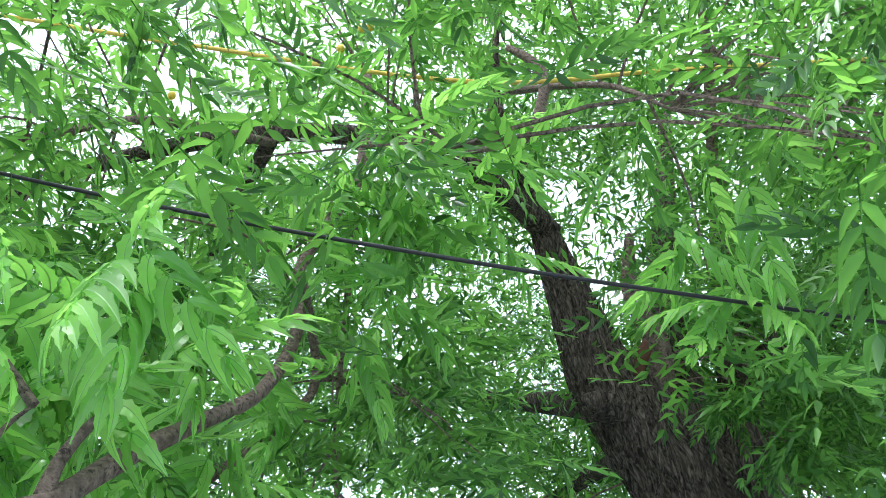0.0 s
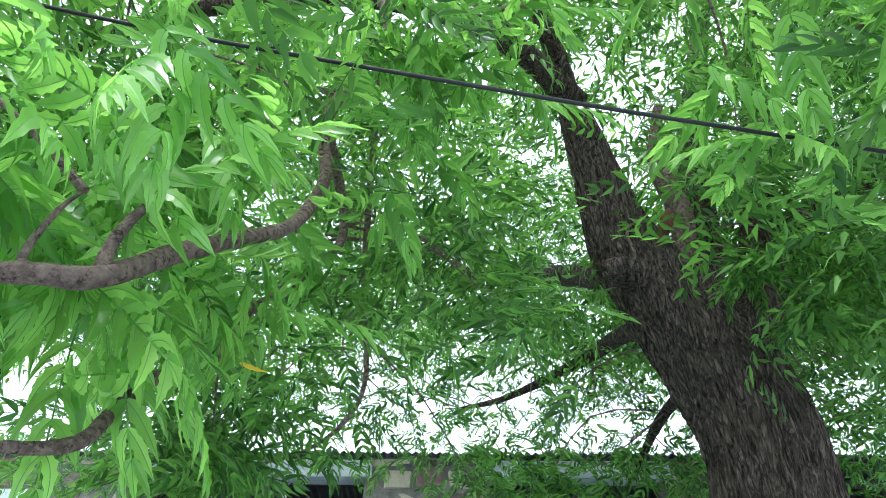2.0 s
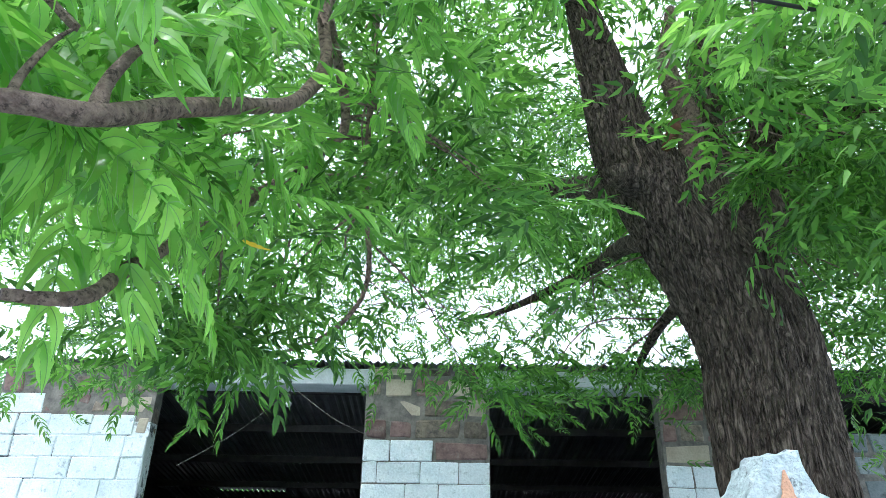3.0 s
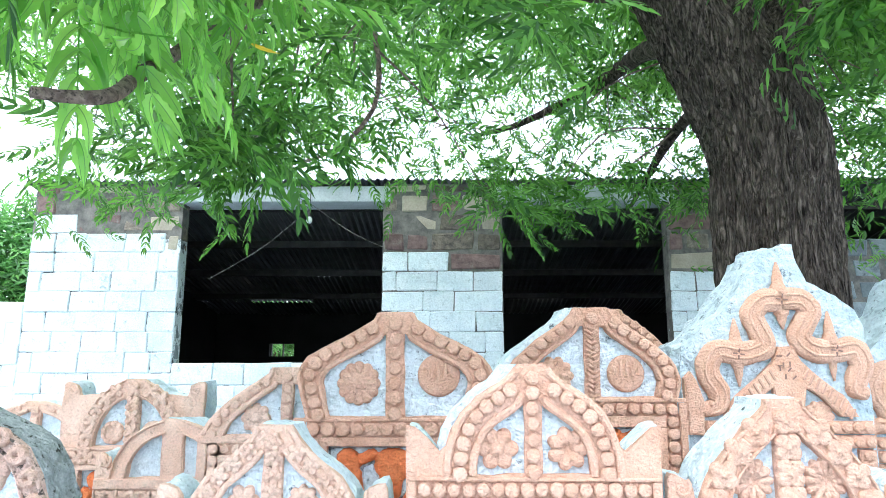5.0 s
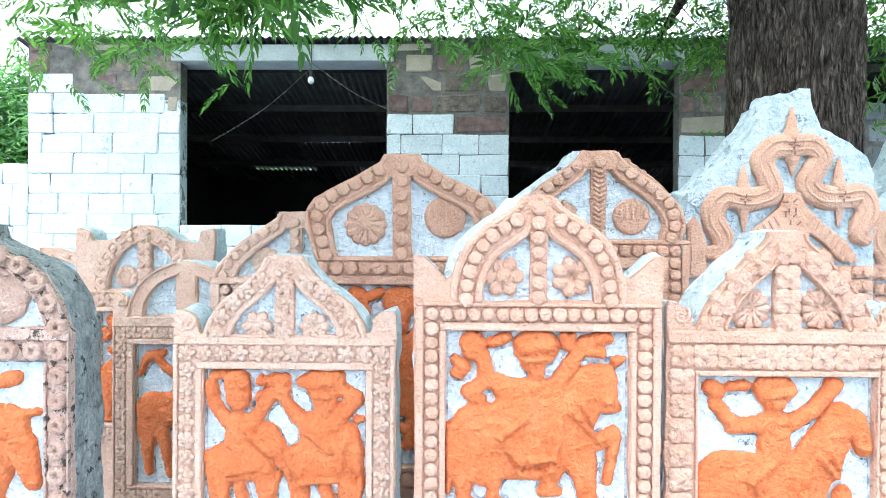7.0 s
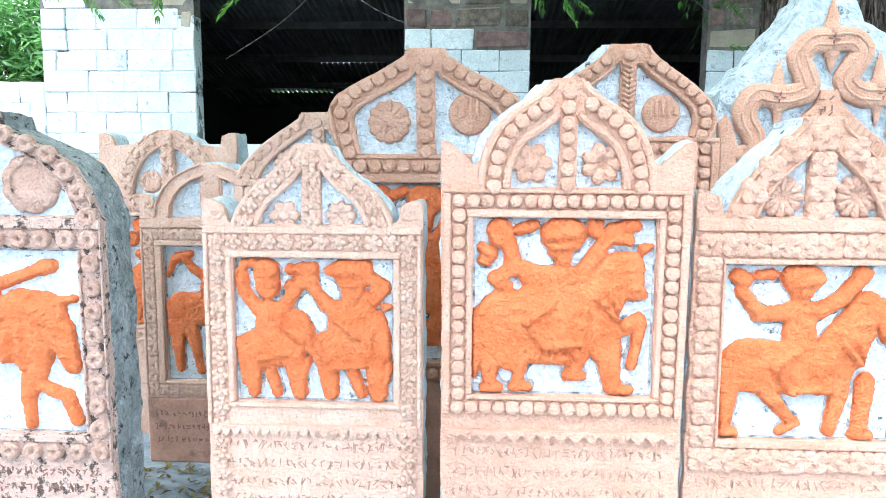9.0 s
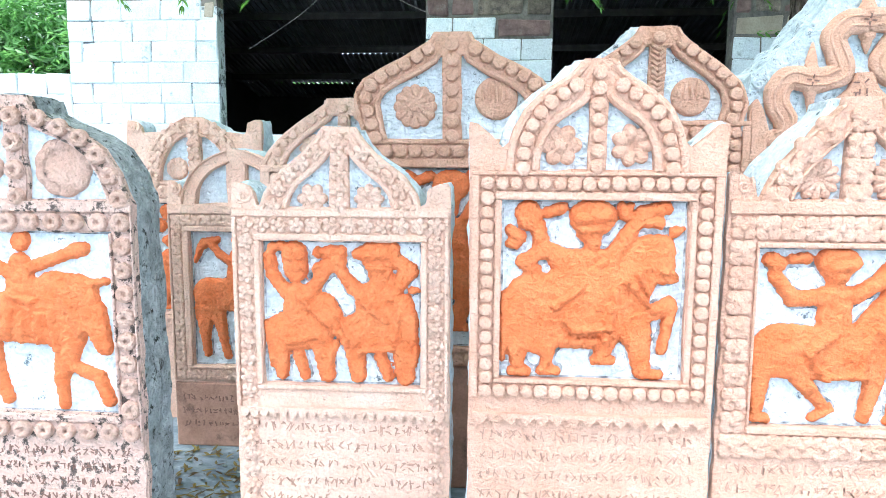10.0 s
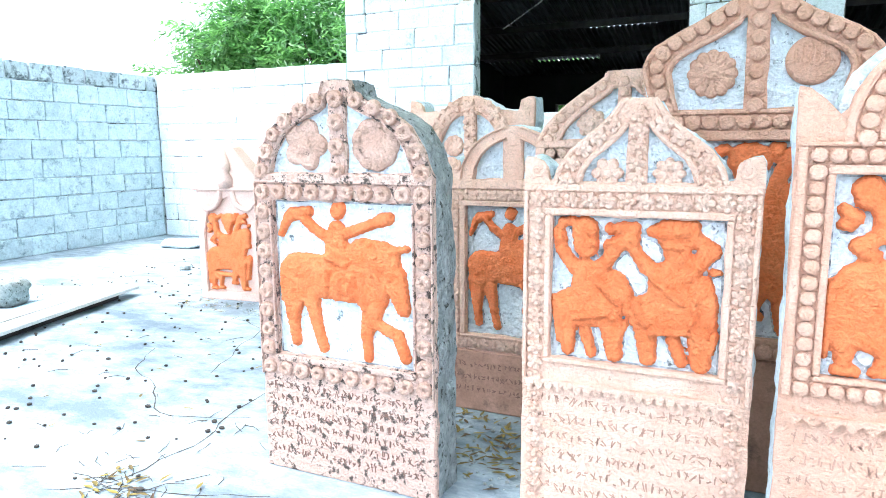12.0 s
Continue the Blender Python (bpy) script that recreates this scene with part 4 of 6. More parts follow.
            bm.faces.new(f)
            for j in range(len(f)):
                bm.faces.new((f[j], f[(j + 1) % len(f)], g[(j + 1) % len(g)], g[j]))
        part("scalloped_edging", bm, paint, facing)
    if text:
        # strokes lie on the face, coloured as the shade in cut writing
        words = part("inscription", letters(w - 0.05, text[0], text[1], text[2], rng, text[3]), text[4], st, "rows of strokes coloured as the shade in carved writing")
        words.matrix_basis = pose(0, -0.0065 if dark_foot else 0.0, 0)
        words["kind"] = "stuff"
    if dark_foot:
        bm = bmesh.new()
        box(bm, -w / 2 + 0.002, w / 2 - 0.002, -0.006, 0.02, 0.0, dark_foot, 0.006)
        part("foot", bm, DARKSTONE, st, "dark brown bare foot of the stone")
    return st


DOME = (0.0172, 0.017, 0)
big = memorial_stone("peach painted memorial stone with round beads and orange rider", 0.205, 1.66, 0, 0.622, 1.125, 1.404, 0.225, OGEE, 1.253, 1.103, (0.232, 0.60, 1.062), 0.268,
                     0.13, PEACHDEEP, WHITE, DOME, 0.0362, HORSE + RIDER, ((0.046, 6, 0.28, False, 0.3, 0.088, 1.198), (0.046, 7, 0.28, True, 0, 0.088, 1.198)),
                     (0.458, 0.03, 0.054, 0.032, CUT), (0.49, 0.042, False), seed=2, horn=True, k=0.62, ridges=SEAMS, off=-0.022)
two = memorial_stone("pale peach memorial stone with two orange riders, scalloped edging", -0.463, 1.75, 0, 0.602, 1.02, 1.247, 0.225, [(0, 1), (0.2, 0.94), (0.43, 0.78), (0.6, 0.56), (0.72, 0.42), (0.85, 0.29), (1, 0.19)], 1.098, 0.983, (0.222, 0.535, 0.94), 0.263,
                     0.15, PEACH, WHITE, (0.0205, 0.014, 5, 0.42, False, 30, 0.3), 0.0465, PAIR + PAIRARMS, ((0.036, 6, 0.3, False, 0.3, 0.078, 1.055), (0.036, 8, 0.25, True, 0, 0.078, 1.055)),
                     (0.424, 0.03, 0.053, 0.032, CUT), (0.452, 0.029, True), seed=3, k=0.64, bar=0.026, bottom=0, ridges=PAIRSEAMS)
rgt = memorial_stone("peach memorial stone with four-petal bosses, leaning slab behind", 0.848, 1.70, 0, 0.615, 1.055, 1.318, 0.232, STEEP, 1.135, 0.995, (0.226, 0.478, 0.945), 0.268,
                     0.2, PEACHDEEP, WHITE, (0.0325, 0.013, 4, 0.34, False, 40, 0.2), 0.062, TROT + TROTRIDER,
                     ((0.05, 12, 0.2, True, 0, 0.092, 1.118), (0.05, 12, 0.2, True, 0, 0.092, 1.118)), (0.372, 0.03, 0.053, 0.032, CUT), seed=4, k=0.66, bar=0.03, ridges=SEAMS)
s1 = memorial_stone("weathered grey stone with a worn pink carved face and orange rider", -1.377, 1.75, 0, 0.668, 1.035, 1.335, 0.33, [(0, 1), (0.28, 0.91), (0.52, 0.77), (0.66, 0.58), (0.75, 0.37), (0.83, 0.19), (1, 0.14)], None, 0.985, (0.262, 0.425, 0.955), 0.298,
                    0.16, PINKBLOTCHY, GREYSTONE, (0.025, 0.018, 0, 0, True, 16), 0.0645, SLIMHORSE + SLIMRIDER, ((0.072, 5, 0.3, False, 0.35, 0.13, 1.135), (0.078, 9, 0.06, False, 0, 0.13, 1.135)),
                    (0.325, 0.03, 0.047, 0.03, CUTDARK), seed=5, boss_paint=PINKGREY, k=0.80, bar=0.03, bottom=0.375, ridges=SLIMSEAMS)
BACKTEXT = (0.25, 0.05, 0.05, 0.022, CUTDARK)
bka = memorial_stone("terracotta memorial stone with a bulging beaded arch and two round bosses", -0.19, 2.23, 0, 0.68, 1.225, 1.588, 0.335, [(0, 0.88), (0.23, 0.955), (0.41, 1.0), (0.545, 0.94), (0.68, 0.71), (0.795, 0.44), (0.93, 0.21), (1, 0.17)], None,
                     1.195, (0.22, 0.52, 1.14), 0.27, 0.16, CLAY, WHITE, (0.0222, 0.018, 0), 0.047, HORSE + RIDER, ((0.068, 12, 0.1, False, 0.25, 0.125, 1.345), (0.068, 0, 0, False, 0, 0.148, 1.372)), None, seed=6, k=0.74, bar=0.032, dark_foot=0.45)
bkm = memorial_stone("terracotta memorial stone with a herringbone bar between two bosses", 0.485, 2.26, 0, 0.62, 1.29, 1.605, 0.30, [(0, 0.94), (0.2, 1.0), (0.4, 0.93), (0.6, 0.70), (0.75, 0.47), (0.9, 0.26), (1, 0.2)], None, 1.26, (0.2, 0.6, 1.2), 0.26,
                     0.24, CLAY, WHITE, (0.0195, 0.018, 0), 0.042, HORSE + RIDER, ((0.06, 10, 0.2, False, 0.3, 0.13, 1.37), (0.06, 0, 0, False, 0, 0.115, 1.378)), None, seed=7, k=0.74, bar=0.026, dark_foot=0.4, herring=True, off=-0.03)
bkb = memorial_stone("terracotta arched stone standing behind the beaded one", -0.62, 2.5, 0, 0.66, 1.14, 1.40, 0.33, STEEP, None, 1.10, (0.2, 0.5, 1.05), 0.27,
                     0.16, PEACH, WHITE, (0.018, 0.012, 0), 0.044, HORSE + RIDER, ((0.05, 8, 0.2, False, 0.3, 0.12, 1.21), (0.05, 8, 0.2, False, 0.3, 0.12, 1.21)), None, seed=8, k=0.7)
bl = memorial_stone("terracotta stone with square shoulders and star-cut arch band", -1.34, 2.78, 0, 0.60, 1.065, 1.352, 0.222, PLAINARC, 1.34, 1.03, (0.2, 0.5, 0.98), 0.265,
                    0.14, PEACH, WHITE, (0.027, 0.014, 4, 0.75, False, 24), 0.05, HORSE + RIDER, ((0.045, 9, 0.06, False, 0, 0.085, 1.13), (0.045, 9, 0.06, False, 0, 0.085, 1.13)), None, seed=9, k=0.7, bar=0.028)
l2 = memorial_stone("small brown stone with a deep niche and plaited border", -1.045, 2.50, 0, 0.57, 0.985, 1.205, 0.23, PLAINARC, 1.085, 0.93, (0.2, 0.34, 0.885), 0.25,
                    0.16, PEACH, WHITE, (0.021, 0.012, 4, 0.75, False, 24), 0.040, SLIMHORSE + SLIMRIDER, (None, None), (0.22, 0.07, 0.055, 0.026, CUTDARK), seed=10, arch_beads=False, k=0.72, bar=0.042, dark_foot=0.27)
bkc = memorial_stone("pale stone with a small arch half hidden behind others", 0.66, 2.72, 0, 0.5, 1.44, 1.64, 0.24, STEEP, None, 1.38, (0.16, 0.8, 1.3), 0.2,
                     0.18, CLAY, WHITE, (0.018, 0.012, 0), 0.042, None, ((0.04, 8, 0.2, False, 0.3, 0.09, 1.49), (0.04, 8, 0.2, False, 0.3, 0.09, 1.49)), None, seed=11, k=0.7)
far = memorial_stone("low terracotta stone beside the square-shouldered one", -1.86, 2.95, 0, 0.55, 1.05, 1.25, 0.26, PLAINARC, None, 1.0, (0.18, 0.45, 0.95), 0.23,
                     0.14, PEACH, WHITE, (0.018, 0.010, 4, 0.4, False, 12), 0.042, HORSE + RIDER, (None, None), None, seed=12, k=0.7)


def wave_stone(label, x, y, lift, deep, seed):
    """A tall whitewashed slab with a winding terracotta ribbon canopy carved over its panel."""
    st = thing("memorial_stone", label, "memorial stone", pose(x, y, lift), "memorial stones in the yard")
    line = [(0.31, -lift), (0.312, 1.2), (0.312, 1.54), (0.29, 1.61), (0.225, 1.662), (0.15, 1.69), (0.118, 1.715), (0.09, 1.785), (0.078, 1.858), (0.01, 1.846), (-0.055, 1.838), (-0.066, 1.80), (-0.10, 1.75), (-0.14, 1.69),
            (-0.20, 1.61), (-0.285, 1.535), (-0.335, 1.49), (-0.365, 1.475), (-0.372, 1.36), (-0.37, 1.0), (-0.37, -lift)]
    part("slab", rough_slab([(a, max(b, 0.0)) for a, b in line], 0.02, deep, 0.026, seed), GREYWASH, st, "whitewashed rough slab")
    ways = ([(0.008, 1.646), (-0.058, 1.642), (-0.098, 1.592), (-0.078, 1.532), (-0.062, 1.482), (-0.105, 1.455), (-0.166, 1.448), (-0.235, 1.458), (-0.272, 1.415), (-0.272, 1.365), (-0.243, 1.315), (-0.248, 1.264), (-0.31, 1.243)],
            [(0.008, 1.646), (0.078, 1.648), (0.116, 1.606), (0.09, 1.556), (0.068, 1.506), (0.112, 1.464), (0.19, 1.458), (0.262, 1.466), (0.284, 1.408), (0.262, 1.356), (0.258, 1.318), (0.295, 1.306)])
    for pts in ways:
        n = len(pts)
        p, r = spline([(a, 0.012, b) for a, b in pts], [0.044] * (n - 3) + [0.041, 0.036, 0.024], 6)
        bm = tube(bmesh.new(), p, r, 14, 0.14, seed)
        for v in bm.verts:
            v.co.y = 0.014 + max(-0.022, min(0.022, (v.co.y - 0.012) * 0.85))
        part("ribbon", bm, CLAY, st, "winding terracotta ribbon", True)
        for off in (-0.016, 0.016):
            side = []
            for i, q in enumerate(p):
                d = (p[min(i + 1, len(p) - 1)] - p[max(i - 1, 0)]).normalized()
                side.append((q.x - d.z * off, -0.007, q.z + d.x * off))
            part("ribbon_ridge", tube(bmesh.new(), side[:-3], [0.006] * (len(side) - 3), 6, 0.2, seed), CLAY, st, smooth=True)
    for a, b, h, wd in ((0.008, 1.725, 0.13, 0.032), (-0.166, 1.518, 0.12, 0.031), (-0.163, 1.38, -0.10, 0.025), (0.18, 1.54, 0.13, 0.03), (0.182, 1.40, -0.10, 0.023), (0.012, 1.575, -0.075, 0.028)):
        p = [(a, 0.014, b + h * (k - 0.5)) for k in (0, 0.25, 0.4, 0.55, 0.8, 1.0)]
        bm = tube(bmesh.new(), p, [wd, wd * 0.95, wd * 0.66, wd * 0.62, wd * 0.36, 0.004], 10, 0.15, seed)
        for v in bm.verts:
            v.co.y = 0.012 + (v.co.y - 0.014) * 0.7
        part("spike", bm, CLAY, st, smooth=True)
    # dark bars on the ribbon paint the shade of incised crosses
    for a, b in ((-0.166, 1.448), (0.008, 1.648), (0.19, 1.46)):
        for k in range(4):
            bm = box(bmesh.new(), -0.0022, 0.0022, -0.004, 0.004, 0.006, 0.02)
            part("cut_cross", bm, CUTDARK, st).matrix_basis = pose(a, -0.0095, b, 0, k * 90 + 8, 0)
    roof = [(-0.018, 1.476), (0.036, 1.476), (0.06, 1.42), (0.125, 1.36), (0.20, 1.30), (0.25, 1.225), (0.185, 1.225), (0.13, 1.285), (0.07, 1.325), (0.05, 1.22), (-0.03, 1.22), (-0.05, 1.325), (-0.11, 1.285), (-0.165, 1.225), (-0.23, 1.225), (-0.18, 1.30), (-0.105, 1.36), (-0.04, 1.42)]
    part("canopy", plate(roof, [], -0.006, 0.022, 0.004, 0.004, seed), CLAY, st)
    for s in (-1, 1):
        for a, b in along([(0.06, 1.372), (0.12, 1.325), (0.18, 1.27), (0.215, 1.235)], 0.027):
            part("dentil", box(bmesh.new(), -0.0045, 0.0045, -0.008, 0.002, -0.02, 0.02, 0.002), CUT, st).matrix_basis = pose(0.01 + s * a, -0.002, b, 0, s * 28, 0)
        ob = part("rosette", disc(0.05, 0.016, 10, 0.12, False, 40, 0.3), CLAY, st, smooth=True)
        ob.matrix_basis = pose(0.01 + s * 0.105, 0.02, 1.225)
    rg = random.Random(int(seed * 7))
    # dark bars painted for the shade in carved nicks
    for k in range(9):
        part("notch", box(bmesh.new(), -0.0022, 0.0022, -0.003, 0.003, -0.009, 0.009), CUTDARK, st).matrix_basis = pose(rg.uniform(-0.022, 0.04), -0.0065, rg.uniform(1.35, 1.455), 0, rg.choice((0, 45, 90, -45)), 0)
    part("side_block", plate([(-0.305, 1.16), (-0.305, 1.215), (-0.30, 1.28), (-0.325, 1.35), (-0.345, 1.385), (-0.368, 1.36), (-0.368, 1.16)][::-1], [], -0.012, 0.022, 0.006, 0.006, seed), CLAY, st)
    for z0, z1 in ((1.115, 1.16), (1.165, 1.21)):
        part("bead_row", plate([(-0.30, z0), (0.30, z0), (0.30, z1), (-0.30, z1)], [], 0.0, 0.022), CLAY, st)
    me = mesh_of(disc(0.018, 0.011), "bead", CLAY, True)
    for z in (1.137, 1.187):
        for a, b in along([(-0.28, z), (0.28, z)], 0.04):
            part("bead", me, CLAY, st).matrix_basis = pose(a, 0.001, b)
    for s in (-1, 1):
        part("side_post", plate([(s * 0.30, 0.3), (s * 0.24, 0.3), (s * 0.24, 1.11), (s * 0.30, 1.11)][::s], [], 0.0, 0.022), CLAY, st)
        for a, b in along([(s * 0.27, 0.4), (s * 0.27, 1.09)], 0.04):
            part("bead", me, CLAY, st).matrix_basis = pose(a, 0.001, b)
    turns = [(2.2 + 0.45 * i, 0.024 * 0.90 ** i) for i in range(22)]
    part("ear_scroll", tube(bmesh.new(), [(-0.335 + r * math.cos(a), 0.016, 1.44 + r * math.sin(a)) for a, r in turns], [0.005 - 0.0001 * i for i in range(22)], 6), WHITE, st, smooth=True)
    part("relief_figure", relief(fitted(HORSE + RIDER, -0.22, 0.22, 0.55, 1.09), 0.024, 0.008, 0.12, seed), ORANGE, st, "bright orange painted relief of plain rounded shapes", True).matrix_basis = pose(0, 0.02, 0)
    return st


wave_stone("tall whitewashed stone with winding terracotta ribbon canopy", 1.215, 2.42, 0.0, 0.3, 1.0)
wave_stone("whitewashed stone with terracotta ribbons next to the tall one", 1.93, 2.6, -0.075, 0.3, 2.0)

# the pale stone by the wall
st = thing("memorial_stone", "pale pink painted stone with a stepped gable and orange rider", "memorial stone", pose(-3.62, 3.70, 0, 0, 0, 8), "memorial stones in the yard")
line = [(0.26, 0), (0.26, 0.82), (0.285, 0.86), (0.24, 0.93), (0.06, 1.13), (0, 1.16)]
line = line + [(-a, b) for a, b in reversed(line[:-1])]
PALEPINK = mat("pale_pink_paint", (0.62, 0.42, 0.345), (0.73, 0.54, 0.46), 6, 0.7, 0.2, 90)
arch = [(0.2, 0.06), (0.2, 0.52), (0.17, 0.64), (0.10, 0.73), (0, 0.77)]
arch = arch + [(-a, b) for a, b in reversed(arch[:-1])]
part("slab", plate(line, [], 0.02, 0.14, 0.006, 0.003), PALEPINK, st)
part("facing", plate(line, [arch], 0.0, 0.022, 0.006, 0.002), PALEPINK, st)
part("finial", tube(bmesh.new(), [(0, 0.0, z) for z in (0.84, 0.9, 0.95, 0.98, 1.02, 1.07, 1.12)], [0.05, 0.065, 0.035, 0.05, 0.045, 0.025, 0.006], 12), PALEPINK, st, smooth=True)
part("cornice", box(bmesh.new(), -0.285, 0.285, -0.02, 0.02, 0.82, 0.845, 0.006), PALEPINK, st)
for s in (-1, 1):
    p, r = spline([(s * 0.05, 0, 0.82), (s * 0.08, 0, 0.72), (s * 0.17, 0, 0.68), (s * 0.24, 0, 0.74)], [0.022, 0.02, 0.018, 0.012], 5)
    part("scroll", tube(bmesh.new(), p, r, 8), PALEPINK, st, smooth=True)
part("relief_figure", relief(fitted(HORSE + RIDER, -0.19, 0.19, 0.07, 0.66), 0.03, 0.007, 0.1, 4.0), ORANGE, st, "orange painted relief of plain rounded shapes", True).matrix_basis = pose(0, 0.0205, 0)


# ---- neem tree ----
tree = thing("neem_tree", "large neem tree with a leaning dark trunk and drooping green foliage", "tree", pose(1.78, 3.45, 0))
INV = Matrix.Translation((-1.78, -3.45, 0))


def bough(name, pts, radii, n, sides, material, label="", wobble=0.12, seed=0.0):
    p, r = spline(pts, radii, n)
    ob = part(name, tube(bmesh.new(), p, r, sides, wobble, seed), material, tree, label, True)
    ob.matrix_parent_inverse = INV
    return ob


BOUGHS = []


def limb(pts, radii, seed, material=BARK, sides=10):
    BOUGHS.append(pts)
    return bough("limb", pts, radii, 5, sides, material, wobble=0.18, seed=seed)


# trunk: rings with deep upright furrows in the bark
axis = [(1.86, 3.62, -0.05), (1.80, 3.55, 0.5), (1.755, 3.48, 1.3), (1.735, 3.45, 2.1), (1.725, 3.42, 2.6), (1.575, 3.40, 3.0), (1.335, 3.38, 3.4), (1.14, 3.34, 3.75), (0.99, 3.2, 4.22), (0.83, 3.02, 4.75)]
rad = [0.47, 0.385, 0.325, 0.312, 0.312, 0.30, 0.265, 0.22, 0.14, 0.075]
p, r = spline(axis, rad, 30)
bm = bmesh.new()
SID = 260
rings = []
for i, (q, s) in enumerate(zip(p, r)):
    d = (p[min(i + 1, len(p) - 1)] - p[max(i - 1, 0)]).normalized()
    a = d.cross(Vector((0, 1, 0))).normalized()
    b = d.cross(a)
    ring = []
    for k in range(SID):
        t = 2 * math.pi * k / SID
        w = a * math.cos(t) + b * math.sin(t)
        h = i * 0.183
        big_l = noise.noise((math.cos(t) * 1.4, math.sin(t) * 1.4, h * 0.16)) * 0.08
        fur = noise.noise((math.cos(t) * 15, math.sin(t) * 15, h * 0.42 + noise.noise((math.cos(t) * 2, math.sin(t) * 2, h * 0.4)) * 1.2))
        fine = noise.noise((math.cos(t) * 34, math.sin(t) * 34, h * 2.2))
        ring.append(bm.verts.new(q + w * s * (1 + big_l + 0.095 * (abs(fur) ** 0.7 - 0.35) + 0.03 * fine)))
    rings.append(ring)
for a, b in zip(rings, rings[1:]):
    for k in range(SID):
        bm.faces.new((a[k], a[(k + 1) % SID], b[(k + 1) % SID], b[k]))
bm.faces.new(rings[-1])
part("trunk", bm, BARK, tree, "dark furrowed bark", True).matrix_parent_inverse = INV
BOUGHS.append([axis[-2], axis[-1]])
bough("stub", [(1.16, 3.24, 3.46), (1.01, 3.14, 3.45), (0.95, 3.10, 3.43)], [0.11, 0.075, 0.05], 3, 12, BARK, "broken branch stub, torn brown wood", 0.3, 3.0)
bough("scar", [(1.27, 3.13, 3.62), (1.33, 3.10, 3.74), (1.37, 3.12, 3.86)], [0.02, 0.045, 0.012], 5, 12, REDWOOD, "torn reddish bark wound", 0.4, 8.0)
bough("vine", [(1.06, 3.12, 3.43), (1.11, 3.09, 3.52), (1.09, 3.10, 3.66), (1.13, 3.10, 3.74), (1.27, 3.12, 3.78)], [0.008, 0.009, 0.009, 0.008, 0.006], 5, 6, TWIG, "thin dry vine on the trunk")
limb([(0.84, 3.02, 4.75), (0.74, 2.85, 4.95), (0.63, 2.7, 5.1), (0.55, 2.6, 5.6), (0.6, 2.4, 6.3)], [0.075, 0.06, 0.05, 0.04, 0.02], 1.0)
limb([(1.78, 3.55, 3.05), (2.02, 3.62, 3.45), (2.25, 3.7, 4.2), (2.6, 3.9, 5.4), (3.1, 4.2, 7.0)], [0.17, 0.15, 0.135, 0.11, 0.06], 2.0, sides=14)
limb([(1.55, 3.45, 3.4), (1.75, 3.6, 3.95), (1.83, 3.7, 4.45), (2.03, 3.8, 5.27), (2.6, 4.0, 7.3)], [0.16, 0.14, 0.12, 0.11, 0.06], 3.0, sides=14)
limb([(1.46, 3.3, 3.6), (1.50, 3.25, 3.9), (1.40, 3.2, 4.3), (1.45, 3.1, 4.7)], [0.08, 0.075, 0.06, 0.03], 4.0, TWIG)
limb([(1.5, 3.7, 3.1), (1.36, 4.0, 3.48), (1.21, 5.1, 3.72), (0.6, 5.4, 3.5), (0.2, 5.7, 3.5)], [0.09, 0.075, 0.05, 0.03, 0.015], 5.0)
limb([(1.55, 3.7, 3.0), (1.5, 4.3, 2.95), (1.35, 4.8, 2.6)], [0.05, 0.035, 0.012], 6.0)
limb([(1.3, 3.5, 3.6), (0.9, 4.5, 4.2), (0.2, 5.5, 4.8), (-0.8, 6.2, 5.2)], [0.1, 0.08, 0.06, 0.03], 7.0)
limb([(2.1, 3.6, 3.8), (3.0, 3.3, 4.4), (4.0, 3.2, 4.9), (5.2, 3.4, 5.2)], [0.13, 0.1, 0.07, 0.03], 8.0)
limb([(2.3, 3.8, 4.3), (3.0, 4.8, 4.9), (3.6, 6.2, 5.2)], [0.1, 0.07, 0.03], 9.0)
limb([(0.9, 3.05, 4.65), (0.2, 2.6, 4.9), (-0.9, 2.5, 5.0), (-2.2, 2.7, 4.8), (-3.4, 3.1, 4.3)], [0.09, 0.075, 0.06, 0.045, 0.02], 10.0)
limb([(-0.9, 2.5, 5.0), (-1.6, 3.6, 4.7), (-2.4, 4.6, 4.2), (-2.9, 5.2, 3.7)], [0.05, 0.045, 0.03, 0.012], 11.0)
limb([(2.05, 2.9, 5.0), (1.95, 2.2, 5.62), (1.98, 2.0, 6.3)], [0.04, 0.035, 0.02], 12.0, TWIG)
limb([(1.95, 2.2, 5.62), (2.15, 2.3, 5.19), (2.46, 2.4, 5.0), (3.3, 2.4, 5.6)], [0.03, 0.035, 0.035, 0.025], 13.0, TWIG)
limb([(0.28, 2.1, 4.36), (0.55, 2.1, 4.45), (0.63, 2.0, 4.47), (0.69, 1.9, 4.8), (0.52, 1.9, 5.05)], [0.012, 0.024, 0.03, 0.03, 0.02], 14.0, TWIG)
# the drooping branch near the walk, and its side shoots
limb([(-0.30, 2.1, 5.05), (-0.265, 2.0, 4.1), (-0.336, 1.9, 3.73), (-0.424, 1.75, 3.26), (-0.376, 1.65, 2.915), (-0.388, 1.4, 2.56), (-0.437, 1.15, 2.345), (-0.473, 0.96, 2.19), (-0.492, 0.78, 2.036), (-0.555, 0.70, 1.996), (-0.70, 0.62, 1.95)],
     [0.03, 0.028, 0.026, 0.022, 0.021, 0.019, 0.018, 0.019, 0.0175, 0.016, 0.007], 15.0, TWIG, 14)
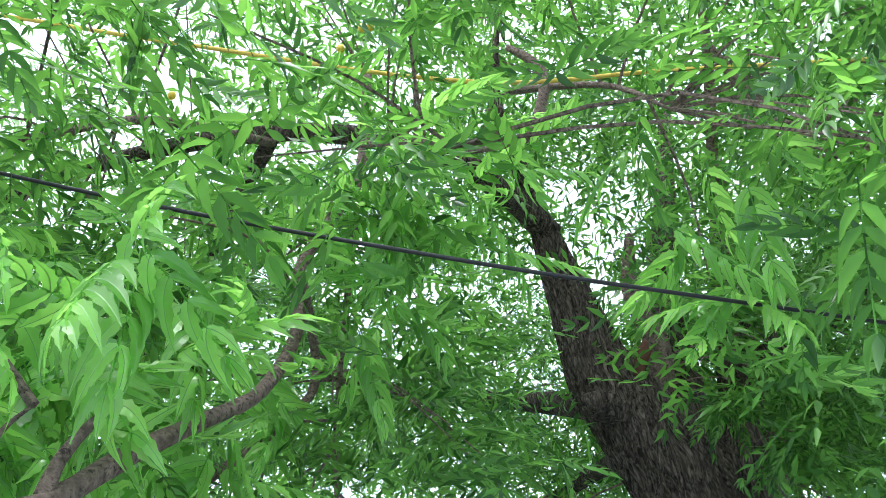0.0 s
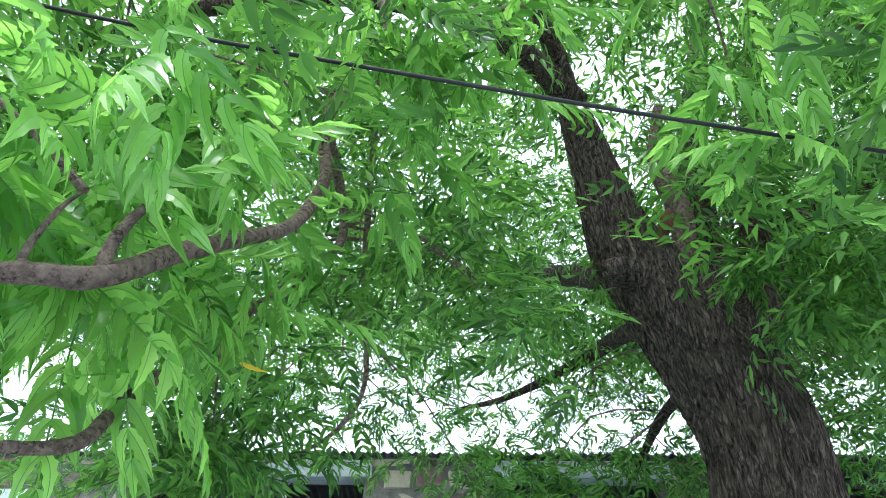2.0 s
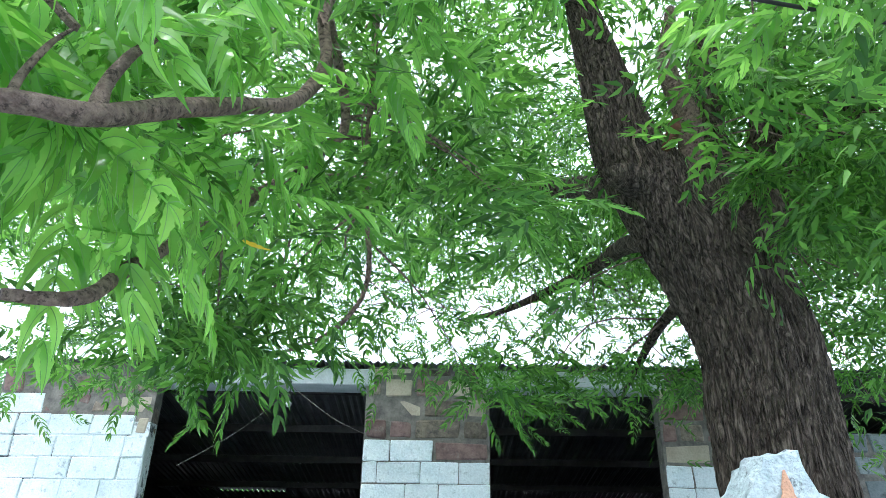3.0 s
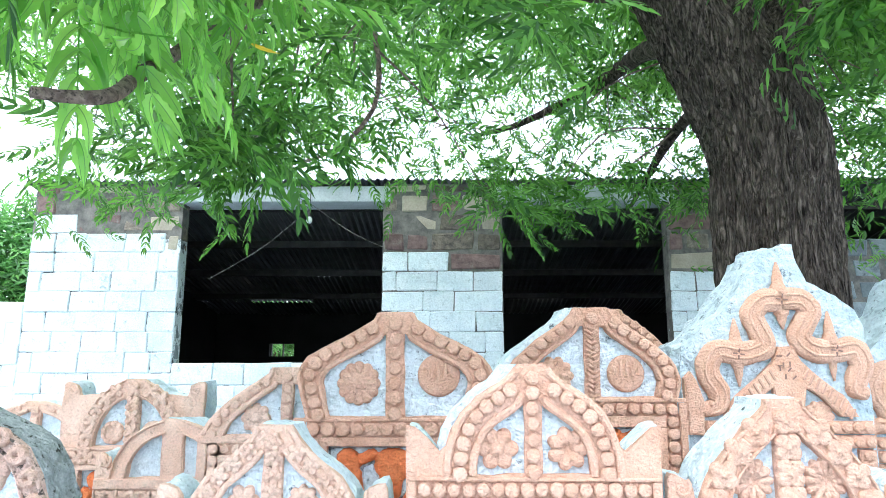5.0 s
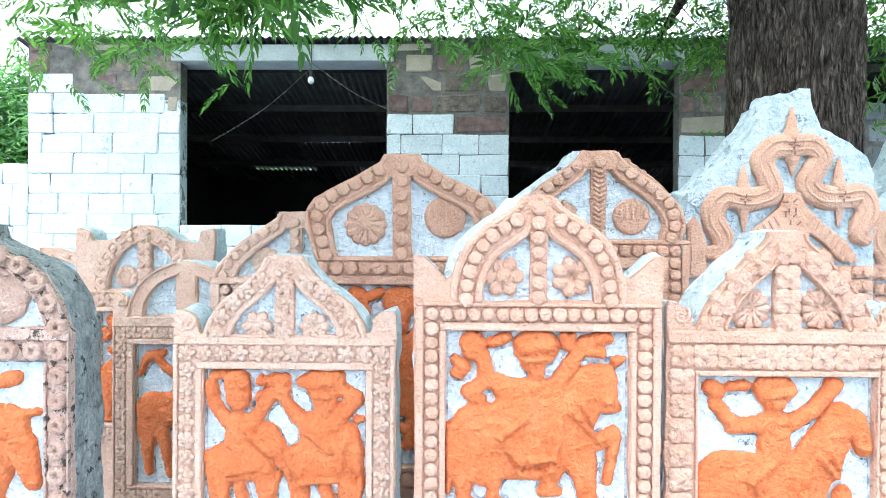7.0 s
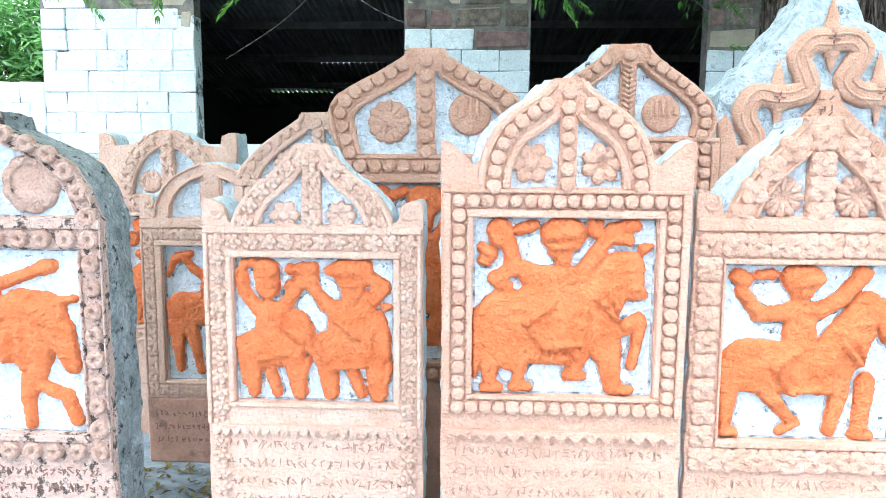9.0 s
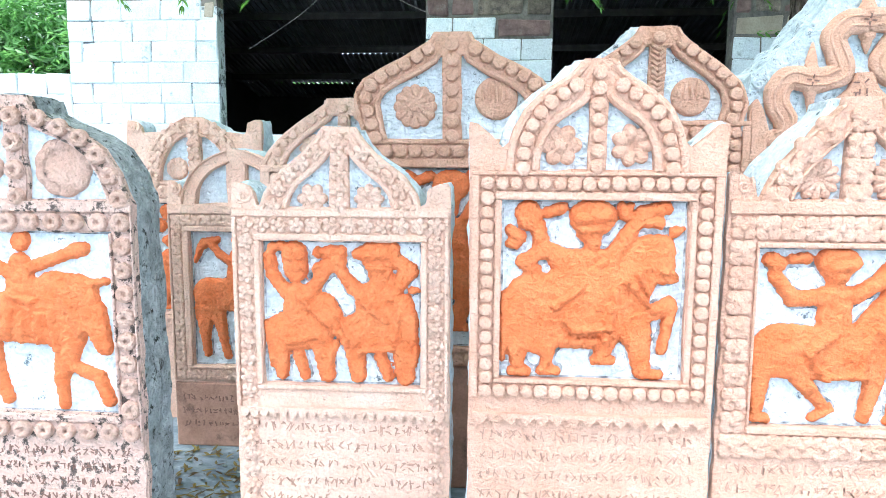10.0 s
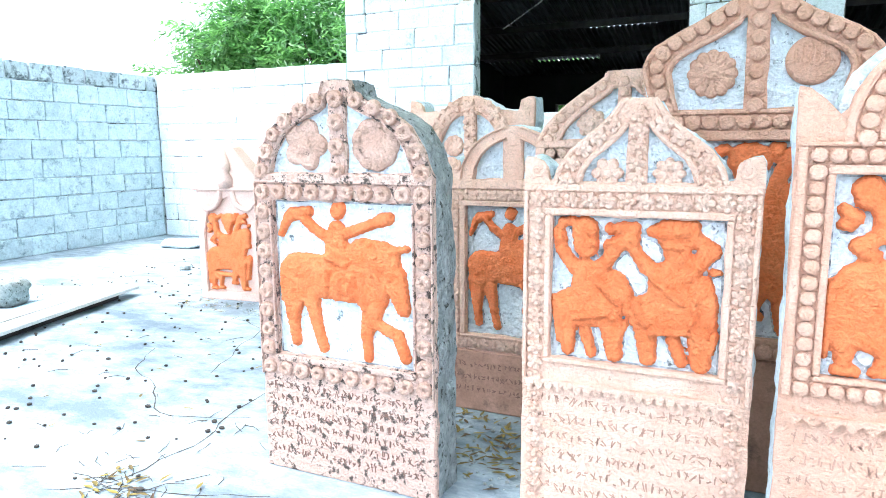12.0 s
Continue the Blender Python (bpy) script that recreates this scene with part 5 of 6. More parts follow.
limb([(-0.492, 0.78, 2.036), (-0.494, 0.785, 2.09), (-0.475, 0.79, 2.15), (-0.445, 0.80, 2.20)], [0.015, 0.011, 0.009, 0.004], 16.0, TWIG)
limb([(-0.555, 0.70, 1.996), (-0.57, 0.72, 2.05), (-0.56, 0.74, 2.13), (-0.54, 0.75, 2.17)], [0.008, 0.006, 0.004, 0.002], 17.0, TWIG)
limb([(-0.424, 1.75, 3.26), (-0.36, 2.0, 2.965), (-0.425, 1.9, 2.726), (-0.639, 1.7, 2.38), (-0.662, 1.3, 2.03), (-0.628, 1.1, 1.885), (-0.70, 1.0, 1.85)],
     [0.02, 0.018, 0.016, 0.016, 0.016, 0.014, 0.01], 18.0, TWIG)
limb([(-0.3, 2.2, 4.0), (-0.35, 2.6, 3.08), (-0.308, 2.6, 2.62), (-0.366, 2.6, 2.42), (-0.527, 2.6, 2.28), (-0.75, 2.55, 2.2)], [0.02, 0.014, 0.012, 0.01, 0.008, 0.004], 19.0, TWIG)
limb([(-0.9, 2.5, 4.9), (-1.2, 1.8, 4.2), (-1.3, 1.4, 3.6), (-1.5, 1.2, 3.2)], [0.03, 0.022, 0.015, 0.006], 20.0, TWIG)
limb([(-0.3, 2.1, 4.4), (0.0, 1.5, 3.7), (0.12, 1.15, 3.25)], [0.025, 0.016, 0.006], 21.0, TWIG)
limb([(0.6, 2.3, 5.2), (0.9, 1.7, 4.4), (1.0, 1.4, 3.8)], [0.025, 0.016, 0.006], 22.0, TWIG)
limb([(2.6, 2.6, 4.9), (2.3, 1.9, 4.2), (2.0, 1.7, 3.6)], [0.03, 0.018, 0.006], 23.0, TWIG)


def leaflet(base, way, side, L, W, stations, bend, droop, fold, teeth):
    """One curved, pointed leaflet: verts and quads, in two halves along its midrib."""
    n = stations
    V, F = [], []
    nrm = np.cross(way, side)
    for i in range(n + 1):
        t = i / n
        wd = 1.12 * W * (math.sin(math.pi * min(1, t * 0.93 + 0.07)) ** 0.85) * (1 - 0.42 * t)
        if i == n:
            wd = 0.0006
        if teeth and 0 < i < n:
            wd *= 1.16 if i % 2 else 0.84
        c = base + way * L * t + side * bend * L * t * t - np.array((0, 0, 1.0)) * droop * L * t * t
        V += [c - side * wd + nrm * fold * wd, c, c + side * wd + nrm * fold * wd]
    for i in range(n):
        a = 3 * i
        F += [(a, a + 1, a + 4, a + 3), (a + 1, a + 2, a + 5, a + 4)]
    return V, F


def frond(rng, pairs, stations, teeth, stalk, wide):
    """A feathered neem leaf along +x, drooping, its leaflets in opposite pairs."""
    V, F = [], []
    L = 0.22
    drop = rng.uniform(0.10, 0.55)

    def at(t):
        return np.array((L * t, 0.0, -drop * L * t * t))

    for i in range(pairs):
        t = 0.2 + 0.8 * i / (pairs - 1)
        for s in (-1, 1):
            a = radians(rng.uniform(56, 78) - 22 * t)
            way = np.array((math.cos(a), s * math.sin(a), -0.12 - 0.5 * t * drop))
            way /= np.linalg.norm(way)
            side = np.cross(np.array((0, 0, 1.0)), way)
            side /= np.linalg.norm(side)
            k = (0.75 + 0.45 * math.sin(math.pi * (0.2 + 0.7 * t))) * rng.uniform(0.85, 1.1)
            v, f = leaflet(at(t), way, side, 0.058 * k, wide * k, stations, -s * rng.uniform(0.25, 0.75), rng.uniform(0.25, 0.9) if teeth else rng.uniform(0.0, 0.45), rng.uniform(0.1, 0.5), teeth)
            o = len(V)
            V += v
            F += [tuple(o + q for q in g) for g in f]
    way = np.array((1.0, 0, -drop * 1.6))
    way /= np.linalg.norm(way)
    v, f = leaflet(at(1), way, np.array((0, 1.0, 0)), 0.05, 0.0088, stations, 0.1, 0.3, 0.3, teeth)
    o = len(V)
    V += v
    F += [tuple(o + q for q in g) for g in f]
    if stalk:
        for i in range(5):
            a, b = at(i / 5), at((i + 1) / 5)
            o = len(V)
            w = 0.0013
            V += [a + (0, -w, 0), a + (0, w, 0), a + (0, 0, w * 1.6), b + (0, -w, 0), b + (0, w, 0), b + (0, 0, w * 1.6)]
            F += [(o, o + 1, o + 4, o + 3), (o + 1, o + 2, o + 5, o + 4), (o + 2, o, o + 3, o + 5)]
    return np.array(V), np.array(F)


rng = random.Random(3)
NEARF = [frond(rng, 6, 9, True, True, 0.0112) for _ in range(7)]
MIDF = [frond(rng, 6, 3, False, True, 0.0098) for _ in range(6)]
FARF = [frond(rng, 4, 2, False, False, 0.0118) for _ in range(6)]
npr = np.random.default_rng(4)


def turned(n, spread_lo, spread_hi):
    """n random turns: any heading, some rise, some roll."""
    az, el, ro = npr.uniform(0, 2 * np.pi, n), np.radians(npr.uniform(spread_lo, spread_hi, n)), np.radians(npr.normal(0, 55, n))
    x = np.stack([np.cos(az) * np.cos(el), np.sin(az) * np.cos(el), np.sin(el)], 1)
    y0 = np.stack([-np.sin(az), np.cos(az), np.zeros(n)], 1)
    z0 = np.cross(x, y0)
    y = y0 * np.cos(ro)[:, None] + z0 * np.sin(ro)[:, None]
    return np.stack([x, y, np.cross(x, y)], 2)


def foliage(name, parent, inv, fronds, places, lo, hi, size, material, label):
    """All leaves of one part of a crown, in one mesh."""
    V, F, o = [], [], 0
    pick = npr.integers(0, len(fronds), len(places))
    for k, (fv, ff) in enumerate(fronds):
        P = places[pick == k]
        if not len(P):
            continue
        R = turned(len(P), lo, hi) * npr.uniform(size[0], size[1], len(P))[:, None, None]
        W = np.einsum("nij,vj->nvi", R, fv) + P[:, None, :]
        V.append(W.reshape(-1, 3))
        F.append((ff[None] + (np.arange(len(P)) * len(fv))[:, None, None] + o).reshape(-1, 4))
        o += len(P) * len(fv)
    V, F = np.concatenate(V), np.concatenate(F)
    me = bpy.data.meshes.new(name)
    me.vertices.add(len(V))
    me.vertices.foreach_set("co", V.astype(np.float32).ravel())
    me.loops.add(F.size)
    me.loops.foreach_set("vertex_index", F.astype(np.int32).ravel())
    me.polygons.add(len(F))
    me.polygons.foreach_set("loop_start", np.arange(0, F.size, 4, dtype=np.int32))
    me.update(calc_edges=True)
    me.materials.append(material)
    ob = new(name, me)
    ob.parent = parent
    ob.matrix_parent_inverse = inv
    return tagged(ob, label, kind="stuff")


def underside(x, y):
    """Height of the crown's lowest leaves at a place, fitted to the camera's view."""
    r = math.hypot(x - 0.1, y)
    return 1.80 + (0.37 - 0.025 * min(1.0, max(0.0, y - 3.0))) * r + 0.32 * noise.noise((x * 0.9, y * 0.9, 1.0)) + (0.25 if x > 0.3 and y < 2.2 else 0.0) + (0.35 if -1.1 < x < 1.3 and y > 3.4 else 0.0)


def crown_spots(n, x0, x1, y0, y1, top, keep):
    out = []
    while len(out) < n:
        x, y = npr.uniform(x0, x1), npr.uniform(y0, y1)
        lo = underside(x, y)
        hi = top - 0.035 * ((x - 0.5) ** 2 + (y - 3.2) ** 2)
        if hi < lo + 0.2:
            hi = lo + 0.2
        z = lo + (hi - lo) * npr.uniform(0, 1) ** 1.25
        if keep(x, y, z) and noise.noise((x * 0.8, y * 0.8, z * 0.8)) > (-0.30 if y > 3.8 and z < 4.9 and x < 2.4 else -0.36):
            out.append((x, y, z))
    return np.array(out)


def away(x, y, z):
    return math.sqrt(x * x + y * y + (z - 1.55) ** 2)


# places kept in the camera's view, each with a clear radius
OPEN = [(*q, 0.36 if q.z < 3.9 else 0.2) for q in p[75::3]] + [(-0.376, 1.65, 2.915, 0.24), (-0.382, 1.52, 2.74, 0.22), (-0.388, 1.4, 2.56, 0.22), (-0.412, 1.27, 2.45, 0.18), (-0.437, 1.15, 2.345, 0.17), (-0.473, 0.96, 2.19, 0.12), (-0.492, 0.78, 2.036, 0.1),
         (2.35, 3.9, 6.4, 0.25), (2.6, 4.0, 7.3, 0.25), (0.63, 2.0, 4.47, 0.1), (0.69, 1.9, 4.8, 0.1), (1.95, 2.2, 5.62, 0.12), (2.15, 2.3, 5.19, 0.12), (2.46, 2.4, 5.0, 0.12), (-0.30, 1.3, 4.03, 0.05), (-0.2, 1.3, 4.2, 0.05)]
TWIGLINE = [Vector(q) for q in spline([(-0.424, 1.75, 3.26), (-0.376, 1.65, 2.915), (-0.388, 1.4, 2.56), (-0.437, 1.15, 2.345), (-0.473, 0.96, 2.19), (-0.492, 0.78, 2.036), (-0.6, 0.66, 1.98)], [0.01] * 7, 4)[0]]


def off_branch(q, way):
    """Whether a near leaf, foot to tip, keeps the branch in the camera's view."""
    for k in (0.0, 0.12, 0.25):
        a = Vector(q) + Vector(way) * k
        for b in TWIGLINE:
            f = b.y / max(a.y, 0.05)
            if f > 0.93 and math.hypot(a.x * f - b.x, 1.6 + (a.z - 1.6) * f - b.z) < 0.105:
                return False
    return True



def clear_of_sightline(x, y, z, room=0.17):
    # leave out leaves that would hide these places from the camera
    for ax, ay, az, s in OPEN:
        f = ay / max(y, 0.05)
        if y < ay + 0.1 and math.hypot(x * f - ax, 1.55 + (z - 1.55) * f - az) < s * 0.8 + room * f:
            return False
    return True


def burst(spots, per, spread):
    k = np.repeat(spots, per, axis=0)
    return k + npr.normal(0, 1, k.shape) * spread


mid_spots = crown_spots(160, -3.2, 3.6, 0.5, 3.6, 5.6, lambda x, y, z: 1.35 < away(x, y, z) < 3.3 and clear_of_sightline(x, y, z, 0.28))
far_spots = crown_spots(1190, -5.5, 6.0, 0.6, 8.5, 7.2, lambda x, y, z: away(x, y, z) >= 3.2 and clear_of_sightline(x, y, z, 0.22))
high_spots = crown_spots(500, 0.3, 5.0, 1.6, 6.5, 7.6, lambda x, y, z: away(x, y, z) >= 2.9 and clear_of_sightline(x, y, z))
low_spots = np.stack([npr.uniform(0.9, 2.0, 14), npr.uniform(4.2, 5.6, 14), npr.uniform(3.3, 4.2, 14)], 1)
right_spots = np.stack([npr.uniform(2.4, 5.2, 130), npr.uniform(3.7, 7.0, 130), npr.uniform(2.75, 4.8, 130)], 1)
far_spots = np.concatenate([far_spots, right_spots, high_spots, low_spots])
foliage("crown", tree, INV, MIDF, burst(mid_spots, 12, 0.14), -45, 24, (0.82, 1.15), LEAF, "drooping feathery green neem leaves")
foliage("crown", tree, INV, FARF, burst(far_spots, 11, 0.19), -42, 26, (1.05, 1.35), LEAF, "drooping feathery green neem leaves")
# extra high leaves, added to throw shade on the crown below
shade_spots = np.stack([npr.uniform(-3.0, 5.0, 170), npr.uniform(0.2, 5.0, 170), npr.uniform(6.0, 8.6, 170)], 1)
foliage("crown", tree, INV, FARF, burst(shade_spots, 9, 0.32), -50, 20, (1.6, 2.1), LEAF, "drooping feathery green neem leaves")
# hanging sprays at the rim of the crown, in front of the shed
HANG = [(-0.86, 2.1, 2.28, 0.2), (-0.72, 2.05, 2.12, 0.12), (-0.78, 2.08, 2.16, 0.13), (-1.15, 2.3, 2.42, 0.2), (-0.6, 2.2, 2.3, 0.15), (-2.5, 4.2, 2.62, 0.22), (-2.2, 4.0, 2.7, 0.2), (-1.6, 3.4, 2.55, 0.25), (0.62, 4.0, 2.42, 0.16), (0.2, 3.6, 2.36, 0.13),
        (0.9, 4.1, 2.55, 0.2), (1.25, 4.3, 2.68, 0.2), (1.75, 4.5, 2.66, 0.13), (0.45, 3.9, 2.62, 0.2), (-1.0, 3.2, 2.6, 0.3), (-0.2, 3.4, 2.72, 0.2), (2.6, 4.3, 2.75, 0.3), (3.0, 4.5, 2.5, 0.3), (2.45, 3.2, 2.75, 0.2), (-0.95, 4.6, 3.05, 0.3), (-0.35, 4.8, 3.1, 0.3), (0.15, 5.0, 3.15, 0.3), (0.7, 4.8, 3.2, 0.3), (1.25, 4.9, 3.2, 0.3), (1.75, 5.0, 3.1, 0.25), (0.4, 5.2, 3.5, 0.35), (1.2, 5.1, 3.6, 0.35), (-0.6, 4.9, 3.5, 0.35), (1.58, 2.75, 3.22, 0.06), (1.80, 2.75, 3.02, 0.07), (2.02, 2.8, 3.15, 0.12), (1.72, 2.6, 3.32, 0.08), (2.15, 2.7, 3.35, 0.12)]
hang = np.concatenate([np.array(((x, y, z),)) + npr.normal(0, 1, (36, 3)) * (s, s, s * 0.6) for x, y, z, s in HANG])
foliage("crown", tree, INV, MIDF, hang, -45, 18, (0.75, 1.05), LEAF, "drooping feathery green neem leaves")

# twigs that carry the leaves
nodes_ = []
for pts in BOUGHS:
    q, _ = spline(pts, [0.01] * len(pts), 5)
    nodes_ += [tuple(v) for v in q]
nodes_ = np.array(nodes_)
bm = bmesh.new()
for s in np.concatenate([mid_spots[::2], far_spots[::6], np.array([h[:3] for h in HANG])]):
    d = np.linalg.norm(nodes_ - s - (0, 0, 0.3), axis=1)
    j = int(d.argmin())
    if d[j] > 2.2:
        continue
    a, b = Vector(nodes_[j]), Vector(s)
    m = (a + b) / 2 + Vector((0, 0, 0.12 * (b - a).length)) + Vector(npr.normal(0, 0.05, 3))
    q, r = spline([a, m, b], [0.008, 0.0055, 0.0025], 3)
    tube(bm, q, r, 4)
ob = part("twig", bm, TWIG, tree, "thin brown twigs")
tagged(ob, kind="stuff").matrix_parent_inverse = INV

# the leaves nearest the walk, one by one
npr = np.random.default_rng(21)
near_me = []
for fv, ff in NEARF:
    rib_v, rib_f = [], []
    for k in range(13):
        o = k * 30
        for i in range(9):
            a, b = fv[o + 3 * i + 1], fv[o + 3 * i + 4]
            up = np.cross(b - a, fv[o + 3 * i + 2] - fv[o + 3 * i])
            up = up / max(np.linalg.norm(up), 1e-9) * 0.0006
            sd = (fv[o + 3 * i + 2] - fv[o + 3 * i])
            sd = sd / max(np.linalg.norm(sd), 1e-9) * 0.0006
            n = len(fv) + len(rib_v)
            rib_v += [a - sd + up, a + sd + up, b + sd + up, b - sd + up, a - sd - up, a + sd - up, b + sd - up, b - sd - up]
            rib_f += [(n, n + 1, n + 2, n + 3), (n + 4, n + 7, n + 6, n + 5)]
    cut = len(ff)
    fv, ff = np.concatenate([fv, rib_v]), np.concatenate([ff, rib_f])
    me = bpy.data.meshes.new("leaf_spray")
    me.from_pydata(fv.tolist(), [], ff.tolist())
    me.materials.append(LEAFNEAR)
    me.materials.append(LEAFRIB)
    me.polygons.foreach_set("material_index", [0] * cut + [1] * (len(ff) - cut))
    near_me.append(me)
NEAR = [(-0.62, 0.82, 2.30, 26, 0.11), (-0.74, 0.80, 2.23, 16, 0.08), (-0.55, 0.95, 2.42, 20, 0.12), (-0.68, 1.15, 2.27, 24, 0.10), (-0.80, 1.15, 2.3, 16, 0.12), (-0.5, 1.5, 2.85, 30, 0.15),
        (-0.15, 1.45, 3.2, 40, 0.17), (0.12, 1.4, 3.35, 34, 0.17), (-0.9, 1.45, 2.8, 26, 0.16), (-0.62, 1.45, 2.48, 26, 0.12), (0.75, 1.1, 2.95, 11, 0.14), (0.98, 1.25, 2.75, 7, 0.12)]
for x, y, z, n, s in NEAR:
    for R in turned(int(n * 0.68), -65, 12):
        ob = new("leaf_spray", near_me[int(npr.integers(0, len(near_me)))])
        ob.parent = tree
        ob.matrix_parent_inverse = INV
        q = npr.normal(0, s, 3)
        for _ in range(30):
            if off_branch((x + q[0], max(0.55, y + q[1]), z + q[2] * 0.8), (R[0][0], R[1][0], R[2][0] - 0.45)):
                break
            q = npr.normal(0, s * 1.25, 3)
        else:
            continue
        ob.matrix_basis = Matrix.LocRotScale((x + q[0], max(0.55, y + q[1]), z + q[2] * 0.8), Matrix(R.tolist()).to_quaternion(), [npr.uniform(1.1, 1.4)] * 3)

# fruit, a yellow leaf, cable and rope
for x, y, z, s in ((-0.30, 1.3, 4.03, 0.017), (-0.192, 1.3, 4.2, 0.018), (-0.225, 1.3, 4.19, 0.018), (-0.88, 1.3, 3.70, 0.015)):
    bm = bmesh.new()
    bmesh.ops.create_uvsphere(bm, u_segments=12, v_segments=8, radius=s)
    for v in bm.verts:
        v.co.z *= 1.25
    tagged(new("neem_fruit", mesh_of(bm, "neem_fruit", FRUIT, True)), "ripe yellow neem fruit hanging among the leaves", "fruit", "ripe fruit").matrix_world = pose(x, y, z)
v, f = leaflet(np.zeros(3), np.array((0.95, 0.0, -0.3)), np.array((0.0, 0.8, 0.6)), 0.075, 0.010, 8, 0.3, 0.0, 0.2, True)
me = bpy.data.meshes.new("yellow_leaflet")
me.from_pydata([tuple(a) for a in v], [], f)
me.materials.append(LEAFYELLOW)
tagged(new("yellow_leaflet", me), "single yellow leaflet caught in the foliage", "leaf").matrix_world = pose(-0.50, 1.5, 2.20, 20, 10, 5)
q, r = spline([(-2.6, 0.85, 3.32), (-1.05, 1.0, 2.95), (0.07, 1.05, 2.72), (1.19, 1.2, 2.64), (3.2, 1.4, 2.45)], [0.0055] * 5, 10)
tagged(new("power_cable", mesh_of(tube(bmesh.new(), q, r, 8), "power_cable", CABLE, True)), "black electric cable slung through the foliage", "cable")
q, r = spline([(-3.2, 1.58, 5.0), (-2.08, 1.6, 4.77), (-1.145, 1.62, 4.57), (0.244, 1.62, 4.29), (1.24, 1.63, 4.43), (2.6, 1.7, 4.7)], [0.011] * 6, 8)
tagged(new("yellow_rope", mesh_of(tube(bmesh.new(), q, r, 8), "yellow_rope", ROPE, True)), "yellow rope tied high across the branches", "rope")

# trees beyond the wall
for x, y, h, s, sd in ((-12.7, 14.0, 4.5, 1.2, 1), (-11.6, 14.6, 4.9, 1.2, 2), (-9.5, 14.2, 4.6, 1.2, 3), (-8.6, 15.5, 3.6, 1.2, 6), (-4.8, 17.5, 3.4, 1.3, 8)):
    t = thing("distant_tree", "small leafy green tree beyond the yard wall", "tree", pose(x, y, 0), "trees beyond the wall")
    q, r = spline([(0, 0, -0.1), (0.1, 0.05, h * 0.4), (0.0, 0.1, h * 0.75)], [0.14, 0.1, 0.05], 4)
    part("trunk", tube(bmesh.new(), q, r, 8, 0.1, sd), BARK, t)
    for a in (0.3, 2.4, 4.5):
        q, r = spline([(0.08, 0.05, h * 0.42), (0.6 * math.cos(a), 0.6 * math.sin(a), h * 0.62), (1.0 * math.cos(a), 1.0 * math.sin(a), h * 0.78)], [0.06, 0.04, 0.015], 3)
        part("limb", tube(bmesh.new(), q, r, 6), BARK, t)
    spots = np.repeat(npr.normal(0, 1, (20, 3)) * (s * 0.6, s * 0.6, h * 0.12) + (0, 0, h * 0.76), 13, axis=0)
    spots = spots + npr.normal(0, 0.26, spots.shape)
    foliage("crown", t, Matrix(), FARF, burst(spots, 5, 0.22), -30, 40, (2.1, 3.0), LEAFFAR, "feathery green leaves")

# ---- loose things in the yard ----
rng = random.Random(21)


def plank(label, x0, y0, x1, y1, w, h, z, material, name="plank"):
    L = math.hypot(x1 - x0, y1 - y0)
    bm = box(bmesh.new(), -L / 2, L / 2, -w / 2, w / 2, 0, h, 0.004)
    tagged(new(name, mesh_of(bm, name, material)), label, name.replace("_", " "), "boards by the wall").matrix_world = pose((x0 + x1) / 2, (y0 + y1) / 2, z, 0, 0, math.degrees(math.atan2(y1 - y0, x1 - x0)))


plank("wide whitish board on top of the stack by the wall", -4.50, 3.56, -4.03, 1.80, 0.15, 0.028, 0.05, WOODPLANK)
plank("narrow whitish board leaning out of the stack by the wall", -4.66, 3.62, -4.22, 1.80, 0.10, 0.028, 0.05, WOODPLANK)
# dark bars put where the boards' shadow falls, coloured to stand for it
plank("dark bar added for the shadow under the boards", -4.47, 3.40, -4.06, 1.85, 0.035, 0.05, 0.0, STEEL, "steel_bar")
plank("dark bar added for the shadow under the boards", -4.68, 3.48, -4.25, 1.85, 0.035, 0.05, 0.0, STEEL, "steel_bar")
plank("pale blue sheet lying beside the boards", -4.92, 3.62, -4.50, 2.00, 0.26, 0.012, 0.0, BLUESHEET, "metal_sheet")
plank("thin grey batten on the blue sheet", -4.80, 3.50, -4.42, 2.0, 0.05, 0.03, 0.0125, WOODPLANK)


def boulder(name, label, x, y, sx, sy, sz, material, seed, rot=0):
    bm = bmesh.new()
    bmesh.ops.create_icosphere(bm, subdivisions=3, radius=1.0)
    for v in bm.verts:
        c = v.co.copy()
        m = max(abs(c.x), abs(c.y), abs(c.z))
        c = c.lerp(c / m, 0.6) * 0.8
        c *= 1 + 0.16 * noise.noise(v.co * 1.7 + Vector((seed, 0, 0)))
        v.co = Vector((c.x * sx, c.y * sy, max(c.z, -0.75) * sz + 0.75 * sz))
    tagged(new(name, mesh_of(bm, name, material, True)), label, name.replace("_", " ")).matrix_world = pose(x, y, 0, 0, 0, rot)


boulder("stone_block", "rough grey stone block lying on the yard floor", -5.05, 2.95, 0.14, 0.16, 0.13, GREYSTONE, 1)
boulder("stone_slab", "flat whitewashed slab at the foot of the wall", -6.0, 5.55, 0.3, 0.16, 0.06, WHITE, 2, 10)
boulder("pebble", "small dark stone on the yard floor", -4.9, 4.5, 0.06, 0.05, 0.03, GREYSTONE, 3)

bm = bmesh.new()
for i in range(420):
    x, y = rng.uniform(-5.5, -1.7), rng.uniform(1.1, 5.2)
    s = rng.uniform(0.005, 0.012)
    vs = bmesh.ops.create_icosphere(bm, subdivisions=1, radius=s)["verts"]
    k = rng.uniform(0.6, 1.5)
    for v in vs:
        v.co = Vector((v.co.x * k + x, v.co.y + y, v.co.z * 0.7 + s * 0.6))
